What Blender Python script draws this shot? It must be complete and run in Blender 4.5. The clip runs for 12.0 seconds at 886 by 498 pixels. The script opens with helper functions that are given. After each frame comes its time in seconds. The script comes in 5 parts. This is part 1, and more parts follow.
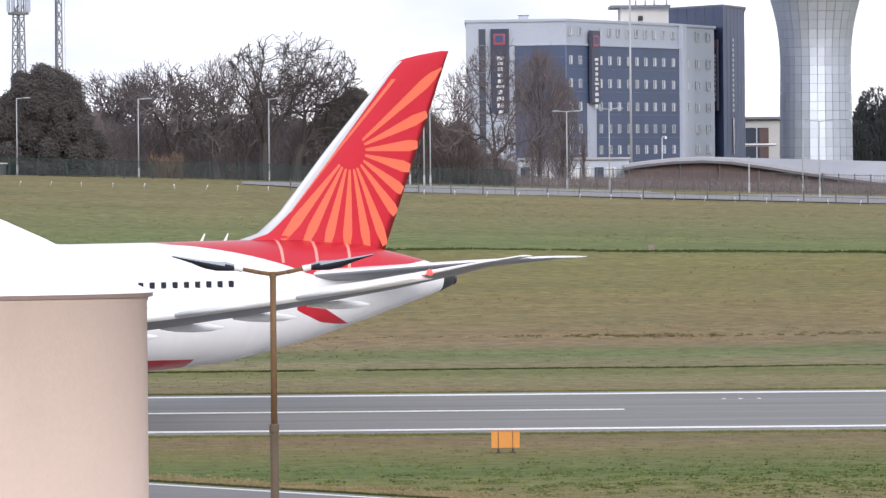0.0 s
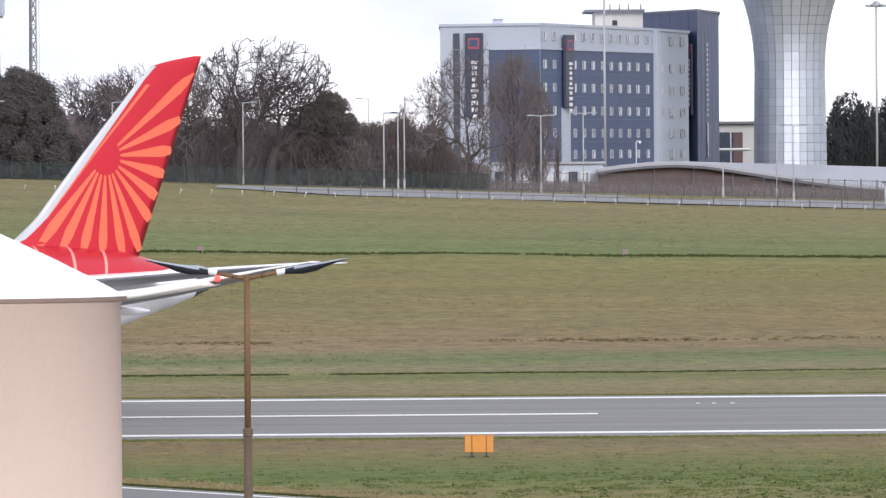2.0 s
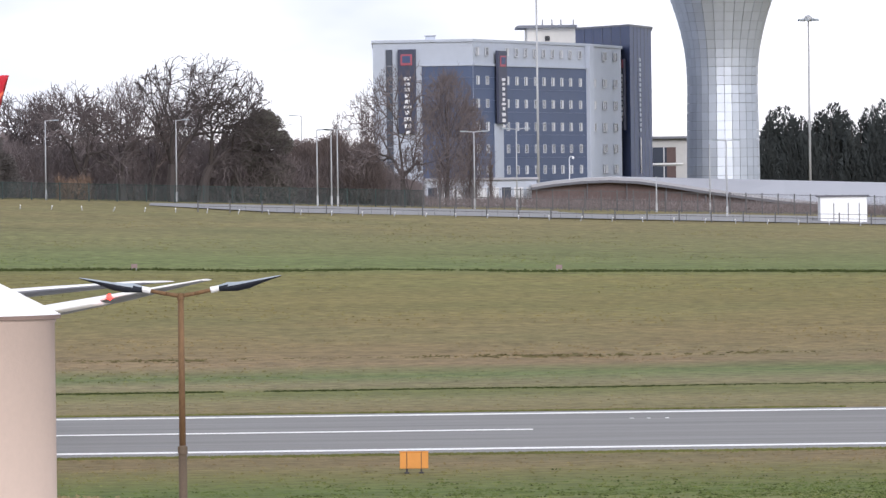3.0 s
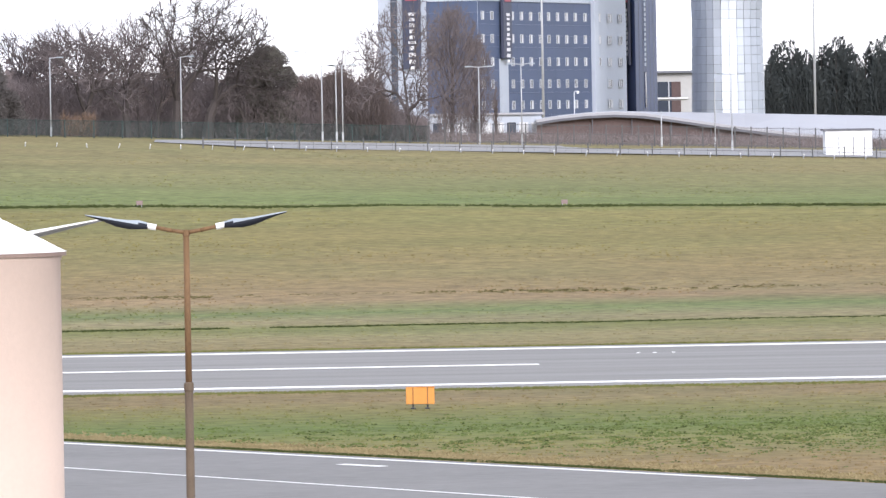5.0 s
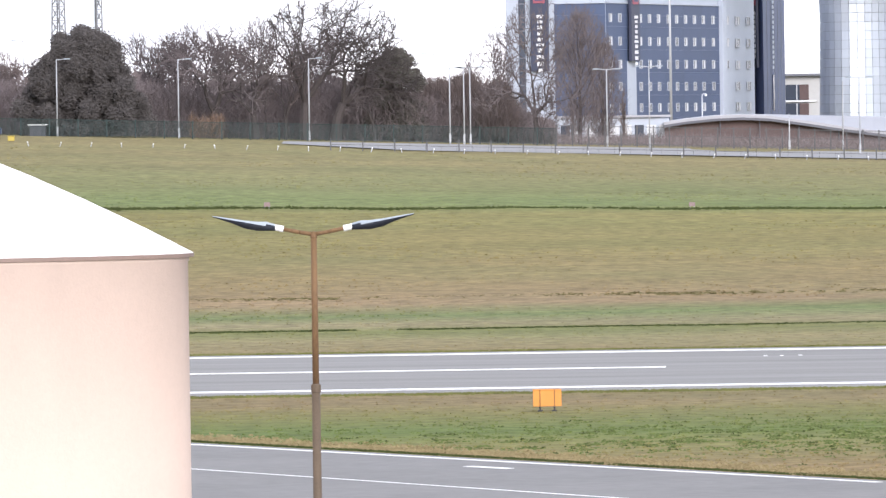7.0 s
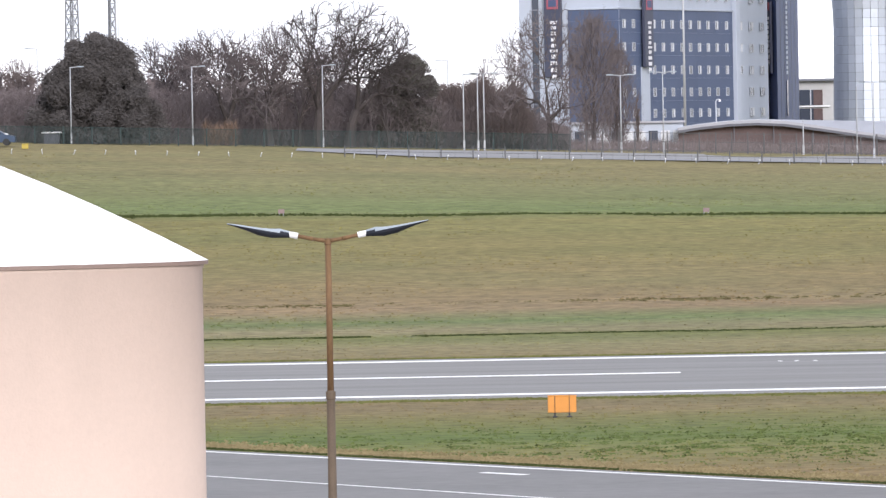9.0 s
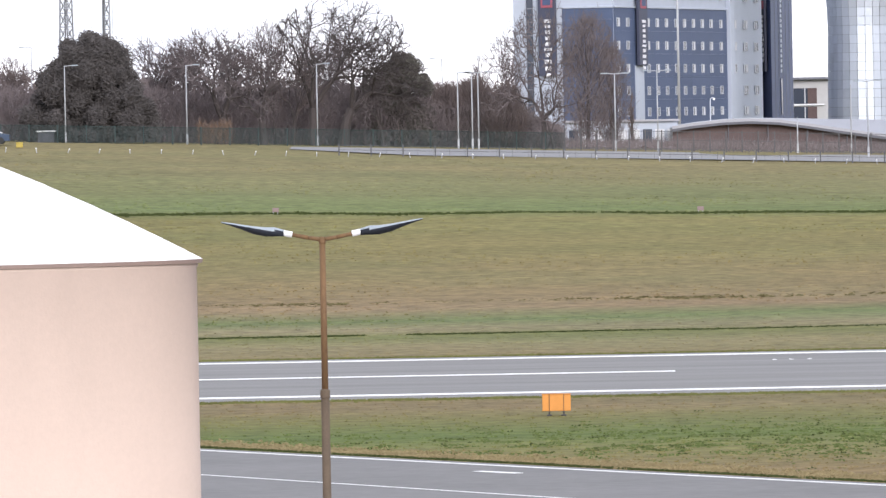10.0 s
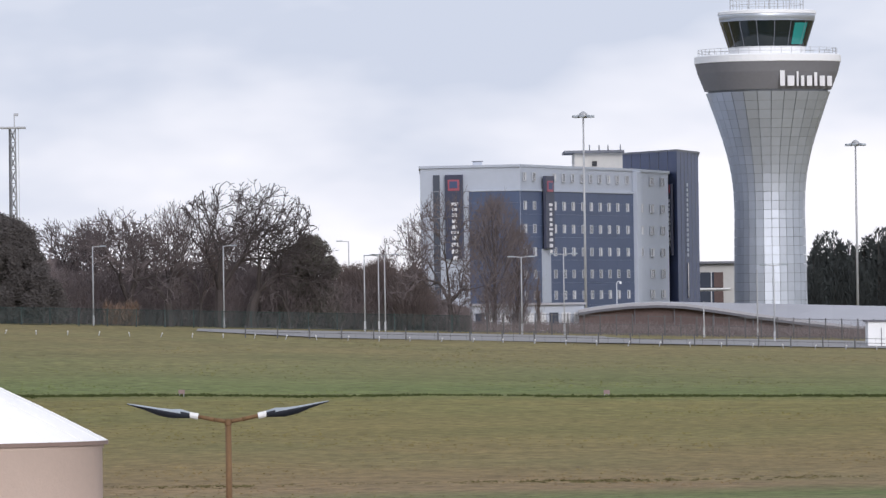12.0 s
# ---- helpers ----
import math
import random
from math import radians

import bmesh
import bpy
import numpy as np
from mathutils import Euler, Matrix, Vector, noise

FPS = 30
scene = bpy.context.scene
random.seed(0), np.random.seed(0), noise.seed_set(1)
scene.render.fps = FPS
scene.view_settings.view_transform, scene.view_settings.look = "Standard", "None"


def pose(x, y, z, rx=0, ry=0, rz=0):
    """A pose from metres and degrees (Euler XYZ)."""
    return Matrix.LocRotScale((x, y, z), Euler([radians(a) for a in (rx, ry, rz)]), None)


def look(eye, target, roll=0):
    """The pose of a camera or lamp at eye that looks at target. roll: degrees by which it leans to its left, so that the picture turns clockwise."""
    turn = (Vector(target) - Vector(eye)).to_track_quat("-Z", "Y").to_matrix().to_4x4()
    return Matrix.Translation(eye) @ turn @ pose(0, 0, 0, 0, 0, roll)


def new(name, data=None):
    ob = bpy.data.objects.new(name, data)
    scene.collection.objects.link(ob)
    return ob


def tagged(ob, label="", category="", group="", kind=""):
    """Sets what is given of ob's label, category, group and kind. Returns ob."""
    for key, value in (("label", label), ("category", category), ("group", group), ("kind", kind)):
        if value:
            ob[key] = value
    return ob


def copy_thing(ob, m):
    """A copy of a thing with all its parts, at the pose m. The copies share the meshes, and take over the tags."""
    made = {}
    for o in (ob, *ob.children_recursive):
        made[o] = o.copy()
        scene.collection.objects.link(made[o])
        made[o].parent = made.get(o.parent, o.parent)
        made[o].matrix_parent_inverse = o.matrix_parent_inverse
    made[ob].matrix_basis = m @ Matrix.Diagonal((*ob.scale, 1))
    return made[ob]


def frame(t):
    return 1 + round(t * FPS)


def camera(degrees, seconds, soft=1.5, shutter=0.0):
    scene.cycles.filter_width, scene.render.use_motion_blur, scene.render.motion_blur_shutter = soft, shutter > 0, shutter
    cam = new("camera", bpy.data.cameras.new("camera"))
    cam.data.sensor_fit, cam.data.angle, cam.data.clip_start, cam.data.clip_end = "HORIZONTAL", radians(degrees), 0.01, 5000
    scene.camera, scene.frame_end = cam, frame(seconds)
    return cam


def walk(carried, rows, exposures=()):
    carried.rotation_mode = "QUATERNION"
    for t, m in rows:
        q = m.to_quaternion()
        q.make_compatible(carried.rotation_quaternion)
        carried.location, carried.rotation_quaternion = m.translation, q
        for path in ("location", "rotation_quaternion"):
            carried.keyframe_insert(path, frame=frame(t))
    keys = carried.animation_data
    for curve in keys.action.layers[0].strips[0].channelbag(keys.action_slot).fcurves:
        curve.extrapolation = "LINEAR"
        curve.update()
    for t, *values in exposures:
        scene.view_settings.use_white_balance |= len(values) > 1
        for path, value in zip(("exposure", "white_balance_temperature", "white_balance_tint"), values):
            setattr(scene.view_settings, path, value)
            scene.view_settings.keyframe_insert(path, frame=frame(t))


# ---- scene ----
# The camera stands still on an upper deck 12 m above the airfield and pans with a long lens.
EYE = (0.0, 0.0, 12.0)
cam = camera(7.0, 12.0, soft=1.4)
ROWS = [  # seconds, yaw, pitch, roll
    (0.0, -0.2084, -0.7502, 0.522),
    (0.1, -0.1708, -0.7439, 0.498),
    (0.2, -0.1722, -0.7447, 0.476),
    (0.3, -0.1603, -0.7364, 0.452),
    (0.4, -0.1886, -0.7374, 0.429),
    (0.5, -0.1973, -0.7384, 0.406),
    (0.7, -0.2339, -0.7238, 0.316),
    (0.8, -0.2515, -0.7211, 0.271),
    (1.0, -0.2386, -0.6709, 0.182),
    (1.2, -0.1372, -0.7047, 0.134),
    (1.3, -0.0291, -0.7239, 0.111),
    (1.5, 0.0173, -0.7315, 0.064),
    (1.7, 0.0366, -0.7343, 0.210),
    (1.8, 0.0284, -0.7290, 0.283),
    (1.9, 0.0388, -0.7305, 0.300),
    (2.0, -0.4134, -0.7194, 0.429),
    (2.1, -0.5185, -0.5695, 0.505),
    (2.2, -0.6412, -0.5337, 0.581),
    (2.3, -0.7492, -0.2165, 0.659),
    (2.4, -0.7822, -0.2426, 0.735),
    (2.5, -0.8200, -0.5620, 0.900),
    (2.6, -0.9048, -0.6052, 0.777),
    (2.7, -0.9414, -0.5946, 0.741),
    (4.3, -0.8434, -0.7530, 0.840),
    (4.4, -0.8535, -0.8842, 0.963),
    (4.5, -0.9026, -1.0088, 1.085),
    (4.6, -0.9522, -1.1163, 1.068),
    (4.7, -0.9880, -1.1526, 1.052),
    (4.8, -0.9977, -1.1525, 1.034),
    (5.0, -0.9019, -1.1059, 1.001),
    (5.2, -0.6031, -1.0376, 1.012),
    (5.3, -0.4238, -1.0432, 1.019),
    (5.5, -0.3058, -1.0705, 1.030),
    (5.7, -0.2479, -1.0406, 1.013),
    (6.0, -0.1952, -0.9997, 0.987),
    (6.5, 0.0118, -1.0553, 0.888),
    (7.0, 0.1084, -1.0719, 0.869),
    (7.5, 0.1836, -0.9698, 0.833),
    (9.5, 0.2130, -1.0304, 1.108),
    (10.0, 0.1731, -1.0317, 1.083),
    (10.2, 0.1303, -0.9424, 1.175),
    (10.3, -0.1122, -0.7523, 1.093),
    (10.4, -0.2384, -0.6426, 1.012),
    (10.5, -0.3845, -0.4707, 0.929),
    (10.6, -0.4423, -0.3507, 0.945),
    (10.7, -0.4687, -0.3155, 0.961),
    (10.8, -0.4765, -0.3247, 0.976),
    (11.0, -0.4989, -0.2891, 1.007),
    (11.1, -0.5178, -0.0321, 0.882),
    (11.2, -0.5323, 0.1360, 0.860),
    (11.3, -0.5638, 0.3038, 0.838),
    (11.5, -0.5720, 0.3980, 0.794),
    (12.0, -0.5660, 0.4010, 0.829),
]
EXPOSURES = [(t, e, 6420, 14) for t, e in ((0.0, 0.12), (2.7, 0.14), (4.3, -0.03), (4.6, 0.17), (5.0, 0.65), (5.5, 0.88), (6.5, 0.80), (7.7, 0.60), (9.3, 0.42), (10.2, 0.42), (10.6, 0.28), (11.0, 0.17), (11.4, -0.18), (12.0, -0.20))]
walk(cam, [(t, pose(*EYE, 90 + pitch, roll, yaw)) for t, yaw, pitch, roll in ROWS], EXPOSURES)

# ---- sky and sun: bright overcast with broken cloud ----
world = bpy.data.worlds.new("sky")
scene.world = world
world.use_nodes = True
wn, wl = world.node_tree.nodes, world.node_tree.links
wn.clear()
w_out = wn.new("ShaderNodeOutputWorld")
w_bg = wn.new("ShaderNodeBackground")
w_sky = wn.new("ShaderNodeTexSky")
w_sky.sky_type = "NISHITA"
w_sky.sun_disc = False
w_sky.sun_elevation = radians(21)
w_sky.sun_rotation = radians(162)
w_sky.air_density = 1.0
w_sky.dust_density = 2.0
w_bg.inputs["Strength"].default_value = 0.10
w_co = wn.new("ShaderNodeTexCoord")
w_map = wn.new("ShaderNodeMapping")
w_map.inputs["Scale"].default_value = (10, 10, 24)
w_map.inputs["Location"].default_value = (3.35, 0.4, 0.25)
w_no = wn.new("ShaderNodeTexNoise")
w_no.inputs["Scale"].default_value = 1.0
w_no.inputs["Detail"].default_value = 5
w_no.inputs["Roughness"].default_value = 0.5
w_ramp = wn.new("ShaderNodeValToRGB")
w_ramp.color_ramp.elements[0].position = 0.41
w_ramp.color_ramp.elements[0].color = (7.5, 8.3, 9.7, 1)
w_ramp.color_ramp.elements[1].position = 0.60
w_ramp.color_ramp.elements[1].color = (12.5, 12.6, 13.0, 1)
w_mix = wn.new("ShaderNodeMixRGB")
w_mix.inputs["Fac"].default_value = 0.93
wl.new(w_co.outputs["Generated"], w_map.inputs["Vector"])
wl.new(w_map.outputs["Vector"], w_no.inputs["Vector"])
w_sep = wn.new("ShaderNodeSeparateXYZ")
w_up = wn.new("ShaderNodeMapRange")
w_up.inputs["From Max"].default_value = 0.06
w_up.inputs["To Min"].default_value = 0.14
w_up.inputs["To Max"].default_value = -0.06
w_add = wn.new("ShaderNodeMath")
w_add.operation = "ADD"
wl.new(w_co.outputs["Generated"], w_sep.inputs[0])
wl.new(w_sep.outputs["Z"], w_up.inputs["Value"])
wl.new(w_no.outputs["Fac"], w_add.inputs[0])
wl.new(w_up.outputs["Result"], w_add.inputs[1])
wl.new(w_add.outputs[0], w_ramp.inputs["Fac"])
wl.new(w_sky.outputs["Color"], w_mix.inputs["Color1"])
wl.new(w_ramp.outputs["Color"], w_mix.inputs["Color2"])
wl.new(w_mix.outputs["Color"], w_bg.inputs["Color"])
wl.new(w_bg.outputs["Background"], w_out.inputs["Surface"])

sun_data = bpy.data.lights.new("sun", "SUN")
sun_data.energy = 2.2
sun_data.angle = radians(25)
sun_data.color = (1.0, 0.975, 0.945)
sun = new("sun", sun_data)
sun.matrix_world = look((45, -140, 54), (0, 0, 0))


# ---- materials ----
def material(name, colour, rough=0.7, metal=0.0, var=0.15, scale=3.0, bump=0.0, bump_scale=30.0, stretch=(1, 1, 1), spec=0.5, rand=0.0, grime=0.0):
    """A procedural surface: base colour varied at two scales, fine relief, optional variation from piece to piece."""
    m = bpy.data.materials.new(name)
    m.use_nodes = True
    n, l = m.node_tree.nodes, m.node_tree.links
    b = n["Principled BSDF"]
    b.inputs["Roughness"].default_value = rough
    b.inputs["Metallic"].default_value = metal
    b.inputs["Specular IOR Level"].default_value = spec
    co = n.new("ShaderNodeTexCoord")
    mp = n.new("ShaderNodeMapping")
    mp.inputs["Scale"].default_value = stretch
    l.new(co.outputs["Object"], mp.inputs["Vector"])
    big = n.new("ShaderNodeTexNoise")
    big.inputs["Scale"].default_value = scale
    big.inputs["Detail"].default_value = 4
    l.new(mp.outputs["Vector"], big.inputs["Vector"])
    small = n.new("ShaderNodeTexNoise")
    small.inputs["Scale"].default_value = scale * 9
    small.inputs["Detail"].default_value = 3
    l.new(mp.outputs["Vector"], small.inputs["Vector"])
    add = n.new("ShaderNodeMath")
    add.operation = "ADD"
    l.new(big.outputs["Fac"], add.inputs[0])
    l.new(small.outputs["Fac"], add.inputs[1])
    r = n.new("ShaderNodeMapRange")
    r.inputs["From Min"].default_value = 0.55
    r.inputs["From Max"].default_value = 1.45
    r.inputs["To Min"].default_value = 1 - var
    r.inputs["To Max"].default_value = 1 + var
    l.new(add.outputs[0], r.inputs["Value"])
    factor = r.outputs["Result"]
    if rand:
        info = n.new("ShaderNodeObjectInfo")
        rr = n.new("ShaderNodeMapRange")
        rr.inputs["To Min"].default_value = 1 - rand
        rr.inputs["To Max"].default_value = 1 + rand
        l.new(info.outputs["Random"], rr.inputs["Value"])
        mul = n.new("ShaderNodeMath")
        mul.operation = "MULTIPLY"
        l.new(factor, mul.inputs[0])
        l.new(rr.outputs["Result"], mul.inputs[1])
        factor = mul.outputs[0]
    sc = n.new("ShaderNodeVectorMath")
    sc.operation = "SCALE"
    sc.inputs[0].default_value = colour
    l.new(factor, sc.inputs["Scale"])
    l.new(sc.outputs["Vector"], b.inputs["Base Color"])
    if grime:
        g = n.new("ShaderNodeTexNoise")
        g.inputs["Scale"].default_value = 0.5
        g.inputs["Detail"].default_value = 6
        gm = n.new("ShaderNodeMapping")
        gm.inputs["Scale"].default_value = (3, 3, 0.35)
        l.new(co.outputs["Object"], gm.inputs["Vector"])
        l.new(gm.outputs["Vector"], g.inputs["Vector"])
        gr = n.new("ShaderNodeMapRange")
        gr.inputs["From Min"].default_value = 0.5
        gr.inputs["From Max"].default_value = 0.75
        gr.inputs["To Max"].default_value = grime
        l.new(g.outputs["Fac"], gr.inputs["Value"])
        mx = n.new("ShaderNodeMixRGB")
        mx.inputs["Color2"].default_value = (0.22, 0.19, 0.16, 1)
        l.new(gr.outputs["Result"], mx.inputs["Fac"])
        l.new(sc.outputs["Vector"], mx.inputs["Color1"])
        l.new(mx.outputs["Color"], b.inputs["Base Color"])
    if bump:
        bt = n.new("ShaderNodeTexNoise")
        bt.inputs["Scale"].default_value = bump_scale
        bt.inputs["Detail"].default_value = 4
        l.new(mp.outputs["Vector"], bt.inputs["Vector"])
        bn = n.new("ShaderNodeBump")
        bn.inputs["Strength"].default_value = bump
        bn.inputs["Distance"].default_value = 0.05
        l.new(bt.outputs["Fac"], bn.inputs["Height"])
        l.new(bn.outputs["Normal"], b.inputs["Normal"])
    return m


def livery():
    """White fuselage paint with a red upper tail, a red swoosh and a red belly, laid out in the aircraft's own metres."""
    m = bpy.data.materials.new("aircraft_livery")
    m.use_nodes = True
    n, l = m.node_tree.nodes, m.node_tree.links
    b = n["Principled BSDF"]
    b.inputs["Roughness"].default_value = 0.3
    co = n.new("ShaderNodeTexCoord")
    sep = n.new("ShaderNodeSeparateXYZ")
    l.new(co.outputs["Object"], sep.inputs[0])

    def math_node(op, a, c):
        k = n.new("ShaderNodeMath")
        k.operation = op
        for i, v in enumerate((a, c)):
            if isinstance(v, (int, float)):
                k.inputs[i].default_value = v
            else:
                l.new(v, k.inputs[i])
        return k.outputs[0]

    x01 = math_node("DIVIDE", sep.outputs["X"], 20.0)
    z01 = math_node("DIVIDE", math_node("SUBTRACT", sep.outputs["Z"], 2.0), 8.0)

    def curve(points):
        k = n.new("ShaderNodeFloatCurve")
        c = k.mapping.curves[0]
        for i, (x, z) in enumerate(points):
            p = (min(1, max(0, x / 20)), min(1, max(0, (z - 2) / 8)))
            if i < 2:
                c.points[i].location = p
            else:
                c.points.new(*p)
        k.mapping.update()
        l.new(x01, k.inputs["Value"])
        return k.outputs["Value"]

    upper = math_node("GREATER_THAN", z01, curve([(0, 7.2), (20, 9.9), (2.4, 6.9), (4, 6.75), (6, 6.62), (7.2, 6.3), (8.2, 6.2), (9.5, 6.45), (11, 6.95), (13, 7.45), (15, 7.80), (17, 8.06)]))
    centre = curve([(0, 4.0), (20, 9.4), (6.6, 4.1), (8, 4.35), (9.5, 4.8), (11, 5.4), (12.5, 6.2)])
    off = math_node("ABSOLUTE", math_node("SUBTRACT", z01, centre), 0.0)
    wide = n.new("ShaderNodeMapRange")
    wide.inputs["From Min"].default_value = 6.6 / 20
    wide.inputs["From Max"].default_value = 8.8 / 20
    wide.inputs["To Max"].default_value = .34 / 8
    l.new(x01, wide.inputs["Value"])
    swoosh = math_node("MULTIPLY", math_node("LESS_THAN", off, wide.outputs["Result"]), math_node("LESS_THAN", sep.outputs["X"], 10.4))
    belly = math_node("MULTIPLY", math_node("LESS_THAN", sep.outputs["Z"], 2.62), math_node("GREATER_THAN", sep.outputs["X"], 15.5))
    red = math_node("MAXIMUM", math_node("MAXIMUM", upper, swoosh), belly)
    dirt = n.new("ShaderNodeTexNoise")
    dirt.inputs["Scale"].default_value = 0.9
    dirt.inputs["Detail"].default_value = 5
    l.new(co.outputs["Object"], dirt.inputs["Vector"])
    dr = n.new("ShaderNodeMapRange")
    dr.inputs["To Min"].default_value = 0.92
    dr.inputs["To Max"].default_value = 1.06
    l.new(dirt.outputs["Fac"], dr.inputs["Value"])
    mx = n.new("ShaderNodeMixRGB")
    mx.inputs["Color1"].default_value = (.80, .80, .81, 1)
    mx.inputs["Color2"].default_value = (.52, .016, .032, 1)
    l.new(red, mx.inputs["Fac"])
    sc = n.new("ShaderNodeVectorMath")
    sc.operation = "SCALE"
    l.new(mx.outputs["Color"], sc.inputs[0])
    l.new(dr.outputs["Result"], sc.inputs["Scale"])
    l.new(sc.outputs["Vector"], b.inputs["Base Color"])
    return m


def glow(name, colour, strength):
    m = bpy.data.materials.new(name)
    m.use_nodes = True
    b = m.node_tree.nodes["Principled BSDF"]
    b.inputs["Base Color"].default_value = (*colour, 1)
    b.inputs["Emission Color"].default_value = (*colour, 1)
    b.inputs["Emission Strength"].default_value = strength
    return m


def glass(name, colour, rough=0.08):
    m = bpy.data.materials.new(name)
    m.use_nodes = True
    b = m.node_tree.nodes["Principled BSDF"]
    b.inputs["Base Color"].default_value = (*colour, 1)
    b.inputs["Roughness"].default_value = rough
    b.inputs["Specular IOR Level"].default_value = 0.6
    return m


def grass_material():
    """Winter grass: mown bands that run along the runway, patches, fine blades."""
    m = bpy.data.materials.new("winter_grass")
    m.use_nodes = True
    n, l = m.node_tree.nodes, m.node_tree.links
    b = n["Principled BSDF"]
    b.inputs["Roughness"].default_value = 0.95
    b.inputs["Specular IOR Level"].default_value = 0.15
    co = n.new("ShaderNodeTexCoord")
    sep = n.new("ShaderNodeSeparateXYZ")
    l.new(co.outputs["Object"], sep.inputs[0])
    wob = n.new("ShaderNodeTexNoise")
    wob.inputs["Scale"].default_value = 0.03
    wob.inputs["Detail"].default_value = 3
    l.new(co.outputs["Object"], wob.inputs["Vector"])
    wa = n.new("ShaderNodeMath")
    wa.operation = "MULTIPLY_ADD"
    wa.inputs[1].default_value = 6.0
    l.new(wob.outputs["Fac"], wa.inputs[0])
    l.new(sep.outputs["Y"], wa.inputs[2])
    mr = n.new("ShaderNodeMapRange")
    mr.inputs["From Min"].default_value = 233.0
    mr.inputs["From Max"].default_value = 683.0
    l.new(wa.outputs[0], mr.inputs["Value"])
    ramp = n.new("ShaderNodeValToRGB")
    l.new(mr.outputs["Result"], ramp.inputs["Fac"])
    bands = [(242, (0.216, 0.156, 0.076)), (262, (0.162, 0.153, 0.055)), (272, (0.108, 0.140, 0.037)), (290, (0.166, 0.146, 0.055)), (300, (0.195, 0.145, 0.074)),
             (366, (0.195, 0.156, 0.076)), (378, (0.211, 0.177, 0.090)), (390, (0.151, 0.156, 0.055)), (398, (0.221, 0.185, 0.103)), (408, (0.121, 0.148, 0.055)), (420, (0.229, 0.164, 0.092)),
             (440, (0.212, 0.160, 0.076)), (480, (0.197, 0.161, 0.063)), (520, (0.186, 0.163, 0.059)), (534, (0.138, 0.164, 0.059)), (570, (0.171, 0.165, 0.070)), (610, (0.195, 0.165, 0.076)), (650, (0.195, 0.161, 0.074))]
    el = ramp.color_ramp.elements
    for i, (y, c) in enumerate(bands):
        e = el[i] if i < 2 else el.new(min(1, (y - 230) / 450))
        e.position = (y - 230) / 450
        e.color = (*c, 1)
    streak_map = n.new("ShaderNodeMapping")
    streak_map.inputs["Scale"].default_value = (0.9, 0.8, 0.3)
    l.new(co.outputs["Object"], streak_map.inputs["Vector"])
    streak = n.new("ShaderNodeTexNoise")
    streak.inputs["Scale"].default_value = 1.0
    streak.inputs["Detail"].default_value = 10
    streak.inputs["Roughness"].default_value = 0.74
    l.new(streak_map.outputs["Vector"], streak.inputs["Vector"])
    sr = n.new("ShaderNodeMapRange")
    sr.inputs["From Min"].default_value = 0.3
    sr.inputs["From Max"].default_value = 0.7
    sr.inputs["To Min"].default_value = 0.52
    sr.inputs["To Max"].default_value = 1.48
    l.new(streak.outputs["Fac"], sr.inputs["Value"])
    patch = n.new("ShaderNodeTexNoise")
    patch.inputs["Scale"].default_value = 0.045
    patch.inputs["Detail"].default_value = 5
    l.new(co.outputs["Object"], patch.inputs["Vector"])
    pr = n.new("ShaderNodeMapRange")
    pr.inputs["From Min"].default_value = 0.45
    pr.inputs["From Max"].default_value = 0.7
    pr.inputs["To Max"].default_value = 0.22
    l.new(patch.outputs["Fac"], pr.inputs["Value"])
    mx = n.new("ShaderNodeMixRGB")
    mx.inputs["Color2"].default_value = (.095, .145, .050, 1)
    l.new(pr.outputs["Result"], mx.inputs["Fac"])
    l.new(ramp.outputs["Color"], mx.inputs["Color1"])
    sc = n.new("ShaderNodeVectorMath")
    sc.operation = "SCALE"
    l.new(mx.outputs["Color"], sc.inputs[0])
    row_map = n.new("ShaderNodeMapping")
    row_map.inputs["Scale"].default_value = (0.02, 0.13, 0.05)
    l.new(co.outputs["Object"], row_map.inputs["Vector"])
    row = n.new("ShaderNodeTexNoise")
    row.inputs["Scale"].default_value = 1.0
    row.inputs["Detail"].default_value = 4
    l.new(row_map.outputs["Vector"], row.inputs["Vector"])
    rr = n.new("ShaderNodeMapRange")
    rr.inputs["From Min"].default_value = 0.3
    rr.inputs["From Max"].default_value = 0.7
    rr.inputs["To Min"].default_value = 0.90
    rr.inputs["To Max"].default_value = 1.10
    l.new(row.outputs["Fac"], rr.inputs["Value"])
    both = n.new("ShaderNodeMath")
    both.operation = "MULTIPLY"
    l.new(sr.outputs["Result"], both.inputs[0])
    l.new(rr.outputs["Result"], both.inputs[1])
    l.new(both.outputs[0], sc.inputs["Scale"])
    l.new(sc.outputs["Vector"], b.inputs["Base Color"])
    bn = n.new("ShaderNodeBump")
    bn.inputs["Strength"].default_value = 0.25
    bn.inputs["Distance"].default_value = 0.2
    l.new(streak.outputs["Fac"], bn.inputs["Height"])
    l.new(bn.outputs["Normal"], b.inputs["Normal"])
    return m


